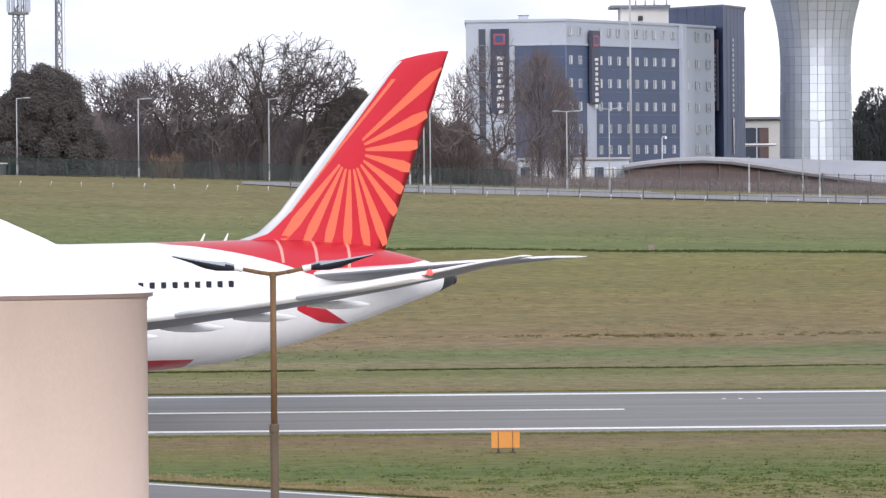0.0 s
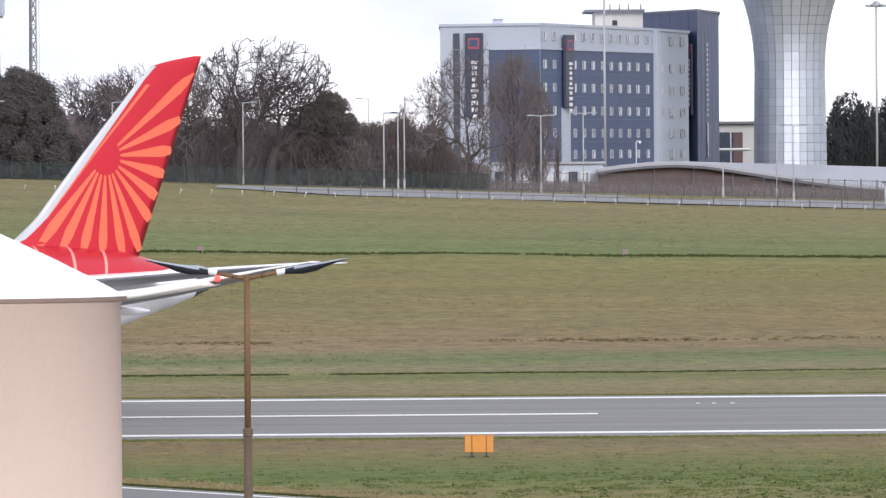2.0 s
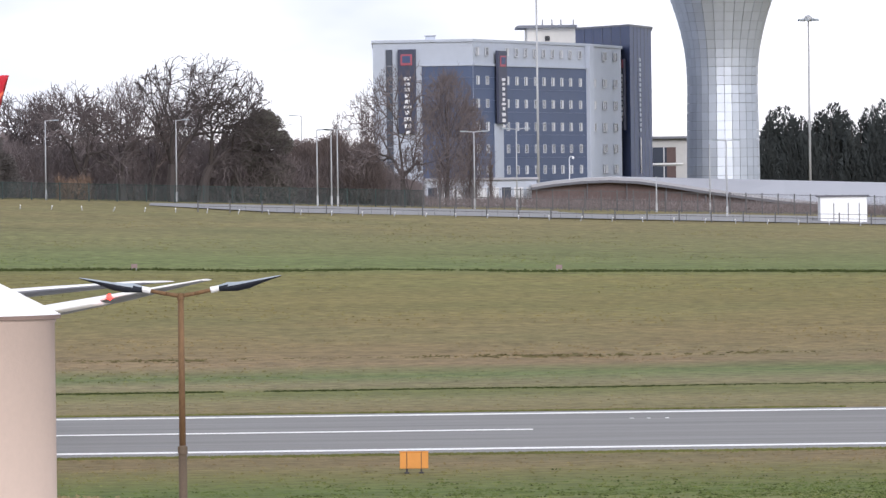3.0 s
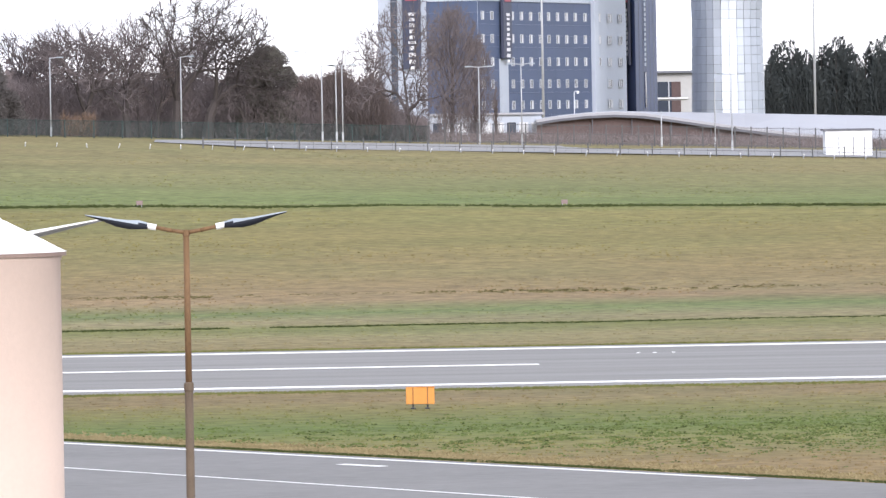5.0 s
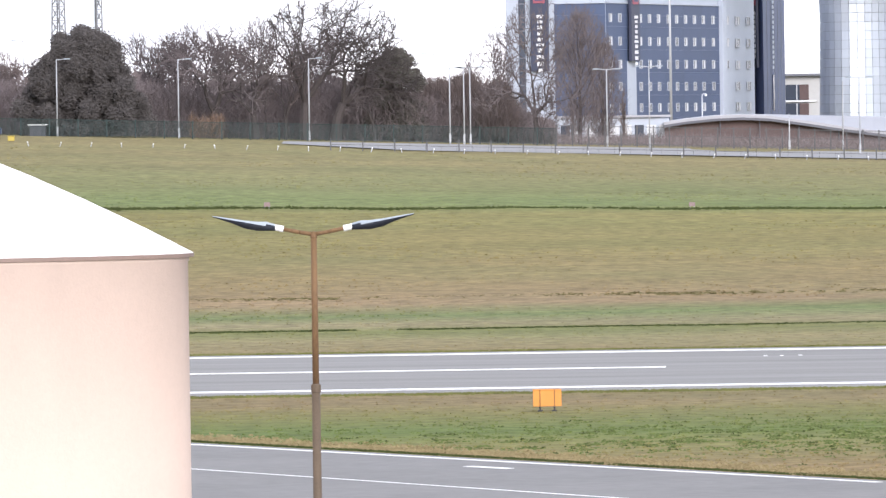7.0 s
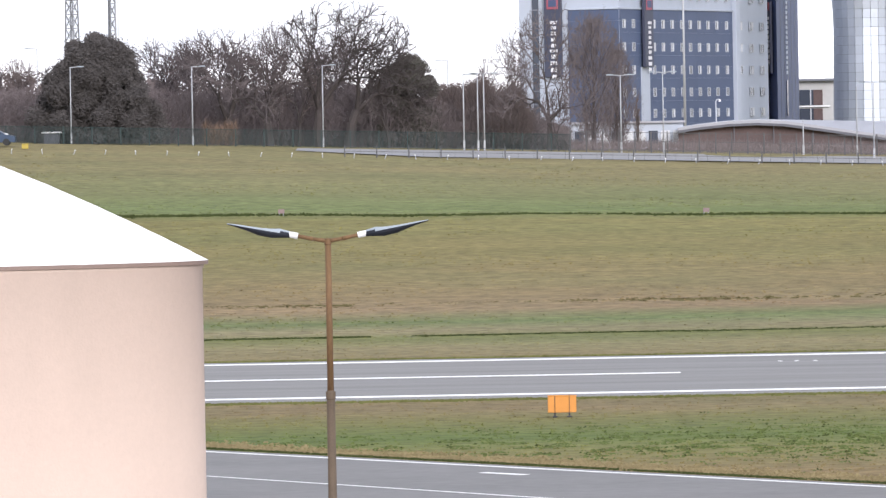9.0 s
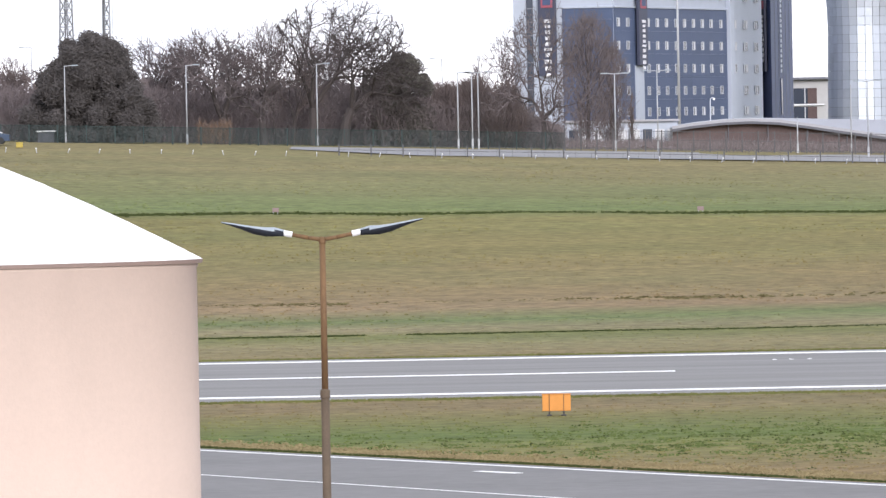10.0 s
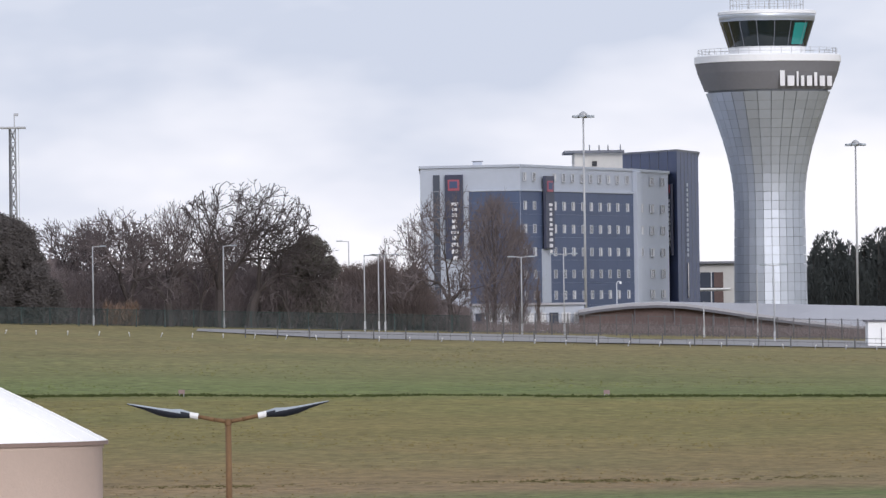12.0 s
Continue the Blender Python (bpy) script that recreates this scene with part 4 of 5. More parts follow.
    part("stair_glazing", boxes(((sx * 29.5, -.12, (26.276 + 11) / 2), (sx * 11, .16, 26.276 - 11), .02)), WINDOW_GLASS, t, "tall dark stair window").matrix_basis = fAB
    for k in range(9):
        part("transom", boxes(((sx * 29.5, -.22, 12 + 1.55 * k), (sx * 11, .06, .12))), HOTEL_TRIM, t).matrix_basis = fAB
    sign(fAB, sx * 62, -.35, sx * 31, 16.651, 26.276, 1.6, [(a, b * 1.15) for a, b in strokes])
    sign(fBC, LBC * (1091.5 - 1050) / 204, -.5, 3.1, 17.685, 26.082, 1.6, strokes)
    part("pale_strip", boxes(((LBC * 41 / 204, -.13, (base + 17.685) / 2), (3.2, .1, 17.685 - base))), HOTEL_PALE, t, "pale strip below the sign").matrix_basis = fBC
    # plant room and roof clutter
    pr = thing("plant_room", (0, 0, top), "cream rooftop plant room with an overhanging flat roof", "plant room")
    x0, x1, zt = 25.063, 30.932, 29.675 - top
    part("wall", slab(bmesh.new(), [(x0, 885), (x1, 885), (x1, 897), (x0, 897)], .3, zt), HOTEL_CREAM, pr)
    part("roof", slab(bmesh.new(), [(x0 - 1.2, 884), (x1 + .2, 884), (x1 + .2, 898), (x0 - 1.2, 898)], zt, zt + .3), HOTEL_TRIM, pr)
    part("vent", boxes((((x0 + x1) / 2 - .5, 884.9, zt * .5), (.6, .3, .6), .05)), BLACK, pr)
    for u in (1176, 1193, 1209, 1231):
        part("aerial", tube(bmesh.new(), ((u - 784) * .06905, 890, zt), ((u - 784) * .06905, 890, zt + 1.1), .11, .05, 6), HOTEL_TRIM, pr)
    hut = thing("roof_vent_box", (12.457, 836, top + .3), "small grey vent box on the hotel roof", "vent")
    part("casing", boxes(((0, 0, .28), (1.1, 1, .5), .04)), HOTEL_PALE, hut)
    part("cap", boxes(((0, 0, .56), (1.3, 1.2, .08), .02)), HOTEL_TRIM, hut)
    # navy tower block
    n = thing("tower_block", (0, 0, 0), "tall navy-clad block behind the hotel with a vertical sign", "building")
    L, M, R = (31.736, 908.0), (37.772, 890.0), (41.228, 908.0)
    nt = 29.835
    part("wall", slab(bmesh.new(), [L, M, R, (R[0] + 1, 935), (L[0], 935)], base, nt), HOTEL_NAVY, n, "navy cladding")
    part("coping", slab(bmesh.new(), [(L[0] - .1, L[1] - .1), (M[0], M[1] - .2), (R[0] + .2, R[1] - .1), (R[0] + 1.2, 936), (L[0], 936)], nt, nt + .25), HOTEL_TRIM, n)
    fMR, LMR = wall_frame(M, R, 0)
    fLM, LLM = wall_frame(L, M, 0)
    # narrow vertical joints in the cladding
    for k in range(1, 6):
        part("joint", boxes(((LMR * k / 6, -.02, (base + nt) / 2), (.08, .06, nt - base))), HOTEL_TRIM, n).matrix_basis = fMR
        part("joint", boxes(((LLM * k / 6, -.02, (base + nt) / 2), (.08, .06, nt - base))), HOTEL_TRIM, n).matrix_basis = fLM
    s = part("sign", boxes(((0, 0, 0), (1.3, .3, 8.8), .03)), SIGN_DARK, n, "dark vertical sign with pale strokes")
    s.matrix_basis = fLM @ pose(LLM * .91, -.3, 21.443)
    part("shape", boxes(((0, -.2, 3.8), (1.0, .08, 1.0), .03)), SIGN_RED, s)
    z = 2.6
    for wd, hh in strokes:
        part("stroke", boxes(((0, -.2, z - hh / 2), (1.3 * wd * 1.1, .06, hh * .7), .02)), SIGN_WHITE, s)
        z -= hh
    for k in range(15):
        part("stroke", boxes(((LMR * .42, -.1, 25.794 - k * .62), (1.0, .1, .4), .02)), HOTEL_PALE, n).matrix_basis = fMR
    part("slot_window", boxes(((LMR * .42, -.08, 13.951), (.8, .1, 4.4))), WINDOW_GLASS, n).matrix_basis = fMR


build_hotel()


# ---- low terminal with a curved roof, office behind ----
def build_low_terminal():
    t = thing("low_terminal", (0, 0, 0), "low brown-walled building under a sweeping pale metal roof", "building")
    front = [(1150, 299.5), (1190, 294), (1240, 289.5), (1290, 288), (1340, 291), (1400, 300), (1460, 310), (1520, 319), (1600, 330), (1700, 341), (1790, 348)]
    k0, k1 = 748 / 12818, 790 / 12818
    bm = bmesh.new()
    rows = []
    for u, v in front:
        zf = 12 - (v - 278) * k0
        zb = 12 - (min(v, 288 + (u - 1290) * .035 if u > 1290 else v) - 279.5) * k1
        xf, xb = (u - 784) * k0, (u - 784) * k1
        rows.append([bm.verts.new(p) for p in ((xf, 748, zf - .28), (xf, 748, zf), (xb, 790, zb), (xb, 790, zb - .3))])
    for a, b in zip(rows, rows[1:]):
        for j in range(4):
            bm.faces.new((a[j], b[j], b[(j + 1) % 4], a[(j + 1) % 4]))
    bm.faces.new(rows[0])
    bm.faces.new(rows[-1][::-1])
    bmesh.ops.recalc_face_normals(bm, faces=bm.faces)
    part("roof", bm, CANOPY, t, "sweeping pale metal roof")
    bm = bmesh.new()
    prev = None
    for p, q in front:
        x, z = (p - 784) * k0, 12 - (q - 278) * k0 - .29
        row = [bm.verts.new(v) for v in ((x, 747.9, z - .26), (x, 747.9, z), (x, 748.6, z), (x, 748.6, z - .26))]
        if prev:
            for k in range(4):
                bm.faces.new((prev[k], row[k], row[(k + 1) % 4], prev[(k + 1) % 4]))
        prev = row
    part("fascia", bm, CANOPY_DARK, t, "dark fascia under the roof edge")
    bm = bmesh.new()
    lo, hi = [], []
    for u, v in front:
        x = (u - 784) * k0 * 1.004
        lo.append(bm.verts.new((x, 748.9, 6.0)))
        hi.append(bm.verts.new((x, 748.9, 12 - (v - 278) * k0 - .3)))
    for i in range(len(front) - 1):
        bm.faces.new((lo[i], lo[i + 1], hi[i + 1], hi[i]))
    part("wall", bm, BRICK_BROWN, t, "dark brown wall")
    for k in range(1, 8):
        u = 1180 + 70 * k
        part("post", tube(bmesh.new(), ((u - 784) * k0, 748.4, 6), ((u - 784) * k0, 748.4, 12 - (lerp_table(front, u) - 278) * k0 - .3), .06, .06, 8), CANOPY_DARK, t)
    # pale glazed link on its other side
    g = thing("glazed_link", (0, 0, 0), "low pale glazed link building beside the curved roof", "building")
    x0, x1, zt = 10.443, 22.059, 11.296
    part("wall", slab(bmesh.new(), [(x0, 752), (x1, 752), (x1, 760), (x0, 760)], 6.5, zt), HOTEL_PALE, g)
    part("roof", slab(bmesh.new(), [(x0 - .2, 751.6), (x1 + .2, 751.6), (x1 + .2, 760.4), (x0 - .2, 760.4)], zt, zt + .22), CANOPY, g)
    for k in range(9):
        part("pane", boxes(((x0 + .8 + k * 1.28, 751.97, 9.5), (.95, .06, 2.0))), WINDOW_GLASS if k % 3 == 0 else BLIND, g)
    hut = thing("white_hut", (46.746, 652, 0), "small white rendered hut beside the airfield fence", "hut")
    part("wall", slab(bmesh.new(), [(-2.1, -.5), (2.1, -.5), (2.1, 3), (-2.1, 3)], 5.5, 9.457), TOWER_WHITE, hut)
    part("roof", slab(bmesh.new(), [(-2.3, -.7), (2.3, -.7), (2.3, 3.2), (-2.3, 3.2)], 9.457, 9.609), CANOPY_DARK, hut)
    for x in (-.9, .4, 1.4):
        part("door_line", boxes(((x, -.52, 7.4), (.06, .06, 3.0))), CANOPY_DARK, hut)
    # office behind the tower
    o = thing("office_building", (0, 0, 0), "cream two-storey office with a flat roof", "building")
    x0, x1 = 42.534, 47.814
    part("wall", slab(bmesh.new(), [(x0, 940), (x1, 940), (x1, 955), (x0, 955)], 8, 16.180), OFFICE, o)
    part("roof", slab(bmesh.new(), [(x0 - .3, 939), (x1 + .3, 939), (x1 + .3, 956), (x0 - .3, 956)], 16.180, 16.473), HOTEL_TRIM, o)
    for v in (250, 283):
        w = part("window", boxes(((44.148, 939.9, 12 - (v - 278) * .0733), (2.9, .2, 2.0), .03)), WINDOW_GLASS, o)
        part("frame", boxes(((44.148, 939.75, 12 - (v - 278) * .0733), (.15, .1, 2.0))), FRAME_WHITE, w)
        part("brick_infill", boxes(((45.101, 939.85, 12 - (v - 278) * .0733), (1.2, .25, 2.0), .02)), BRICK_BROWN, w)
        part("sill", boxes(((44.441, 939.8, 12 - (v - 278) * .0733 - 1.15), (4.4, .3, .2), .02)), TOWER_WHITE, o)


build_low_terminal()


# ---- perimeter road, fences, stakes ----
def build_perimeter():
    bm = bmesh.new()
    prev = None
    for i in range(-4, 27):
        x = i * 4.0
        row = [bm.verts.new((x, y, ground_z(x, y) + .05)) for y in (645 + 14 * max(0, -1 - i) / 3, 667)]
        if prev:
            bm.faces.new((prev[0], row[0], row[1], prev[1]))
        prev = row
    tagged(new("road", mesh_of("road", bm, ROAD)), "pale grey perimeter road along the bank", "road", kind="structure")

    def fence(name, label, x0, x1, y, h, step, post_mat, bar_mat, bar_step, bar_w, rails):
        f = thing(name, (0, 0, 0), label, "fence")
        pm = mesh_of("post", boxes(((0, 0, h / 2), (.11, .11, h + .1), .01)), post_mat)
        x = x0
        while x < x1:
            shared("post", pm, f, pose(x, y, ground_z(x, y)))
            x += step
        bars = bmesh.new()
        x = x0
        while x < x1:
            z = ground_z(x, y)
            v = [bars.verts.new(p) for p in ((x, y + .02, z + .05), (x + bar_w, y + .02, z + .05), (x + bar_w, y + .02, z + h), (x, y + .02, z + h))]
            bars.faces.new(v)
            x += bar_step
        tagged(part("mesh", bars, bar_mat, f), kind="stuff")
        for r in rails:
            rail = bmesh.new()
            prev = None
            for i in range(21):
                x = x0 + (x1 - x0) * i / 20
                z = ground_z(x, y) + r
                row = [rail.verts.new((x, y - .05 + a, z + b)) for a, b in ((-.02, -.02), (.02, -.02), (.02, .02), (-.02, .02))]
                if prev:
                    for k in range(4):
                        rail.faces.new((prev[k], prev[(k + 1) % 4], row[(k + 1) % 4], row[k]))
                prev = row
            part("rail", rail, bar_mat, f)

    fence("mesh_fence", "dark green mesh security fence before the trees", -49.163, 9.364, 682, 1.65, 2.7, FENCE_GREEN, FENCE_GREEN, .11, .040, (1.6,))
    fence("metal_fence", "dark metal security fence with slim posts", 9.255, 53.424, 674, 2.0, 1.5, FENCE_DARK, FENCE_DARK, .14, .02, (.3, 1.1, 1.9))
    fence("wire_fence", "low post and wire fence along the grass edge", -11.237, 50.967, 643.5, 1.0, 2.85, FENCE_DARK, FENCE_DARK, 1.4, .02, (.5, .9))
    f = stake()
    for k in range(1, 36):
        x = -46.135 + 2.75 * k
        copy_thing(f, pose(x, 640, ground_z(x, 640) - .03, 0, (22 if k % 3 else -12) * (.6 + .4 * math.sin(k * 5.1)), 15 * math.sin(k * 2.3)))


def stake():
    s = thing("marker_stake", (-46.135, 640, ground_z(-46, 640) - .03), "leaning white-topped marker stake in the grass edge", "stake", "marker stakes")
    part("stem", boxes(((0, 0, .16), (.07, .06, .36), .01)), GALV, s)
    part("tip", boxes(((0, 0, .39), (.09, .07, .11), .012)), WHITE_TAPE, s)
    return s


build_perimeter()


# ---- masts and lighting columns ----
def column(at_x, y, z_top, arms, label, group="perimeter lighting columns"):
    x = at_x
    zb = ground_z(x, y)
    t = thing("street_lamp", (x, y, zb), label, "street lamp", group)
    h = z_top - zb
    part("column", tube(bmesh.new(), (0, 0, -.1), (0, 0, h), .075, .05, 8), GALV, t, "", True)
    part("base_box", boxes(((0, 0, .5), (.19, .19, .9), .02)), GALV, t)
    for s in arms:
        part("arm", tube(bmesh.new(), (0, 0, h - .06), (s * .75, 0, h + .02), .05, .045, 6), GALV, t)
        part("lantern", boxes(((s * 1.0, 0, h + .02), (.62, .26, .12), .03)), LAMP_TOP, t)


for x, top, arms, far in ((-38.058, 17.706, (1,), 690), (-26.485, 17.545, (1,), 690), (-14.050, 17.437, (1,), 690), (-49.740, 17.814, (1,), 690),
                          (-0.633, 16.272, (1,), 676), (0.686, 16.219, (-1,), 676), (1.266, 16.272, (1, -1), 676)):
    column(x, far, top, arms, "slim grey steel perimeter lighting column with an arm lantern" if len(arms) == 1 else "slim grey steel lighting column with two arm lanterns")
for x, top, far in ((14.029, 15.903, 676), (17.984, 16.114, 676), (36.713, 14.729, 660)):
    column(x, far, top, (1, -1), "slim grey steel lighting column with two arm lanterns")
for x, top, far in ((30.827, 11.476, 672), (36.767, 14.476, 690)):
    column(x, far, top, (), "slim grey steel post beside the metal fence")
for x, top, far in ((-45.358, 20.301, 760), (-31.840, 20.182, 760), (-22.590, 19.886, 760), (-2.312, 18.285, 760)):
    column(x, far, top, (-1,), "grey steel lighting column standing behind the trees")


def hook_lamp(x, y, top):
    zb = ground_z(x, y)
    h = top - zb
    t = thing("street_lamp", (x, y, zb), "short white lamp post with a curved head before the hotel", "street lamp")
    part("column", tube(bmesh.new(), (0, 0, 0), (0, 0, h - .25), .07, .055, 8), FRAME_WHITE, t, "", True)
    bm = bmesh.new()
    pts = [(0, 0, h - .26), (.06, 0, h - .1), (.2, 0, h), (.36, 0, h - .05)]
    for a, b in zip(pts, pts[1:]):
        tube(bm, a, b, .055, .05, 6)
    part("arm", bm, FRAME_WHITE, t)
    part("lantern", boxes(((.4, 0, h - .16), (.22, .2, .26), .03)), WHITE_TAPE, t)


hook_lamp(26.1, 770, 13.7)


def high_mast(x, y, top, label):
    zb = ground_z(x, y)
    t = thing("high_mast_light", (x, y, zb), label, "mast light", "high mast lights")
    h = top - zb
    part("mast", tube(bmesh.new(), (0, 0, 0), (0, 0, h), .17, .09, 10), GALV, t, "", True)
    part("crown", lathe(bmesh.new(), [(.2, h - .5), (.5, h - .3), (.45, h), (.1, h + .25)], 12), GALV, t)
    for k in range(6):
        a = 1.0472 * k + .3
        part("floodlight", boxes(((.95 * math.cos(a), .95 * math.sin(a), h - .35), (.62, .5, .28), .04, math.degrees(a))), LAMP_TOP, t)
        part("bracket", tube(bmesh.new(), (0, 0, h - .05), (.9 * math.cos(a), .9 * math.sin(a), h - .25), .05, .05, 5), GALV, t)


high_mast(24.041, 812, 32.652, "tall grey mast with a crown of floodlights before the hotel")
high_mast(57.768, 860, 30.048, "tall grey mast with a crown of floodlights beside conifers")


def lattice(x, y, top, w0, w1, sides, label):
    zb = ground_z(x, y)
    t = thing("lattice_mast", (x, y, zb), label, "mast")
    h = top - zb
    def corner(k, z):
        r = w0 + (w1 - w0) * z / h
        a = 6.283185 * (k + .13) / sides
        return Vector((r * math.cos(a), r * math.sin(a), z))
    for k in range(sides):
        part("leg", tube(bmesh.new(), corner(k, 0), corner(k, h), .11, .07, 6), POLE_DARK, t)
    step = 1.5
    bm = bmesh.new()
    z = 0
    while z < h - step:
        for k in range(sides):
            tube(bm, corner(k, z), corner((k + 1) % sides, z + step), .045, .045, 4, False)
            tube(bm, corner((k + 1) % sides, z), corner(k, z + step), .045, .045, 4, False)
            tube(bm, corner(k, z), corner((k + 1) % sides, z), .045, .045, 4, False)
        z += step
    part("bracing", bm, POLE_DARK, t)
    return t, h


t, h = lattice(-42.718, 780, 29.769, .95, .55, 4, "lattice telecoms mast with panel aerials, behind the trees")
part("platform", lathe(bmesh.new(), [(.4, h - 2.4), (1.1, h - 2.35), (1.15, h - 2.1), (.4, h - 2.05)], 12), POLE_DARK, t)
for k in range(9):
    a = 6.283185 * k / 9
    part("panel_aerial", boxes(((1.15 * math.cos(a), 1.15 * math.sin(a), h - 1.0), (.3, .22, 2.1), .03, math.degrees(a))), HOTEL_PALE, t)
t, h = lattice(-39.445, 800, 31.660, .52, .40, 3, "slim triangular lattice mast with a small platform")
part("platform", boxes(((0, 0, h), (3.1, 1.6, .22), .03)), GALV, t)
part("aerial", tube(bmesh.new(), (.3, 0, h), (.3, 0, h + 1.4), .07, .05, 6), GALV, t)
part("lamp_head", boxes(((.5, 0, h + 1.45), (.5, .3, .3), .05)), GALV, t)
part("ladder", boxes(((.45, -.3, h / 2), (.06, .05, h)), ((.75, -.3, h / 2), (.06, .05, h))), GALV, t)


# ---- trees ----
def mesh_from(name, verts, faces, mats, mat_ids=None, smooth=False):
    me = bpy.data.meshes.new(name)
    me.from_pydata(verts, [], faces)
    for m in (mats if isinstance(mats, (list, tuple)) else [mats]):
        me.materials.append(m)
    return me


def limb(V, F, a, b, ra, rb, n):
    d = (b - a).normalized()
    u = d.orthogonal().normalized()
    w = d.cross(u)
    k = len(V)
    for p, r in ((a, ra), (b, rb)):
        for i in range(n):
            c = 6.283185 * i / n
            V.append(p + u * (r * math.cos(c)) + w * (r * math.sin(c)))
    for i in range(n):
        j = (i + 1) % n
        F.append((k + i, k + j, k + n + j, k + n + i))


def bare_tree(x, y, top, spread, seed, label, trunk_r=.4, fork=.28, twig=None, dense=.85, droop=0.0, half=None, group="bare trees", rounded=False, stout=1.0, stems=((0.0, 0.0),)):
    """A leafless tree: forking tapered limbs (trunk part) and a haze of fine twigs (crown part)."""
    rng = random.Random(seed)
    zb = ground_z(x, y)
    height = top - zb
    V, F, TV, TF = [], [], [], []

    def grow(p, d, length, r, depth):
        segs = 3 if depth < 4 else 2
        q = p
        for s in range(segs):
            d = (d + Vector((rng.gauss(0, .14), rng.gauss(0, .14), rng.gauss(.02, .10) - droop * depth * .02))).normalized()
            nx = q + d * (length / segs)
            r2 = r * .89
            if depth < 4:
                limb(V, F, q, nx, r, r2, 7 if depth < 2 else 5)
            else:
                thin = stout * (.050, .036, .028, .024, .022, .022)[min(5, depth - 4)]
                limb(TV, TF, q, nx, max(r, thin), max(r2, thin * .85), 3)
            q, r = nx, r2
            if depth >= 2 and depth < 7 and rng.random() < .50 * dense:
                side = (d + Vector((rng.gauss(0, .8), rng.gauss(0, .8), rng.gauss(.1, .5)))).normalized()
                grow(q, side, length * .55, r * .5, max(depth + 2, 5))
        if depth >= 7 or length < .28:
            return
        kids = 3 if depth in (0, 1) or rng.random() < .35 * dense else 2
        base = rng.random() * 6.283
        for k in range(kids):
            a = base + 6.283 * k / kids + rng.gauss(0, .35)
            open_ = spread * (.55 if depth == 0 else .62) * (.7 + .6 * rng.random())
            u = d.orthogonal().normalized()
            w = d.cross(u)
            nd = (d + (u * math.cos(a) + w * math.sin(a)) * open_).normalized()
            nd.z = nd.z * .9 + .05
            grow(q, nd.normalized(), length * (.68 + .2 * rng.random()) * (1.1 if depth == 0 else 1), r * (.72 if kids == 2 else .64), depth + 1)

    for off, lean in stems:
        grow(Vector((off, 0, -.2)), Vector((lean + rng.gauss(0, .05), 0, 1)).normalized(), height * fork, trunk_r, 0)
    tops = sorted(v.z for v in TV)
    peak = tops[int(len(tops) * (.97 if rounded else .992))]
    k = height / peak
    out = sorted(abs(v.x) for v in TV)
    kx = half / out[int(len(out) * .93)] if half else .5 + .5 * k
    V = [Vector((v.x * kx, v.y * kx, v.z * k)) for v in V]
    TV = [Vector((v.x * kx, v.y * kx, v.z * k)) for v in TV]
    if rounded:
        # no twig reaches past a domed outline, uneven by a lobe here and there
        mid = Vector((0, 0, height * .52))

        def inside(v):
            q = v - mid
            lobe = 1 + .10 * noise.noise((q.x * .35, q.z * .35, seed))
            return q.z < 0 or math.sqrt((q.x / (half * 1.02)) ** 2 + (q.y / (half * 1.02)) ** 2 + (q.z / (height * .49)) ** 2) < lobe

        F = [f for f in F if inside(V[f[2]])]
        TF = [f for f in TF if inside(TV[f[2]])]
    t = thing("bare_tree", (x, y, zb), label, "tree", group)
    for nm, vv, ff, mat in (("trunk", V, F, BARK), ("crown", TV, TF, twig or TWIG)):
        ob = new(nm, mesh_from(nm, vv, ff, mat))
        ob.parent = t
    return t


def leafy(name, x, y, top, lumps, seed, label, mat, leaf=.34, per=330, trunk_r=.3, zb=None, group="evergreens"):
    """An evergreen: a trunk with limbs, and clumps of small leaves with gaps between them."""
    rng = random.Random(seed)
    zb = ground_z(x, y) if zb is None else zb
    t = thing(name, (x, y, zb), label, "tree", group)
    h = top - zb
    V, F = [], []
    limb(V, F, Vector((0, 0, -.2)), Vector((0, 0, h * .8)), trunk_r, trunk_r * .3, 8)
    LV, LF = [], []
    for lx, ly, lz, r in lumps:
        limb(V, F, Vector((0, 0, min(lz * .6, h * .6))), Vector((lx, ly, lz)), trunk_r * .3, .04, 5)
        for _ in range(int(per * r)):
            d = Vector((rng.gauss(0, 1), rng.gauss(0, 1), rng.gauss(0, 1))).normalized()
            p = Vector((lx, ly, lz)) + d * (r * (.45 + .62 * rng.random() + (.35 * rng.random() if rng.random() < .12 else 0)))
            if p.z < 0.05:
                continue
            u = Vector((rng.gauss(0, 1), rng.gauss(0, 1), rng.gauss(0, .7))).normalized()
            w = u.orthogonal().normalized()
            s = leaf * (.5 + .8 * rng.random())
            k = len(LV)
            LV += [p - u * s, p + w * s * .45, p + u * s, p - w * s * .45]
            LF.append((k, k + 1, k + 2, k + 3))
    for nm, vv, ff, m in (("trunk", V, F, BARK), ("crown", LV, LF, mat)):
        ob = new(nm, mesh_from(nm, vv, ff, m))
        ob.parent = t
    return t


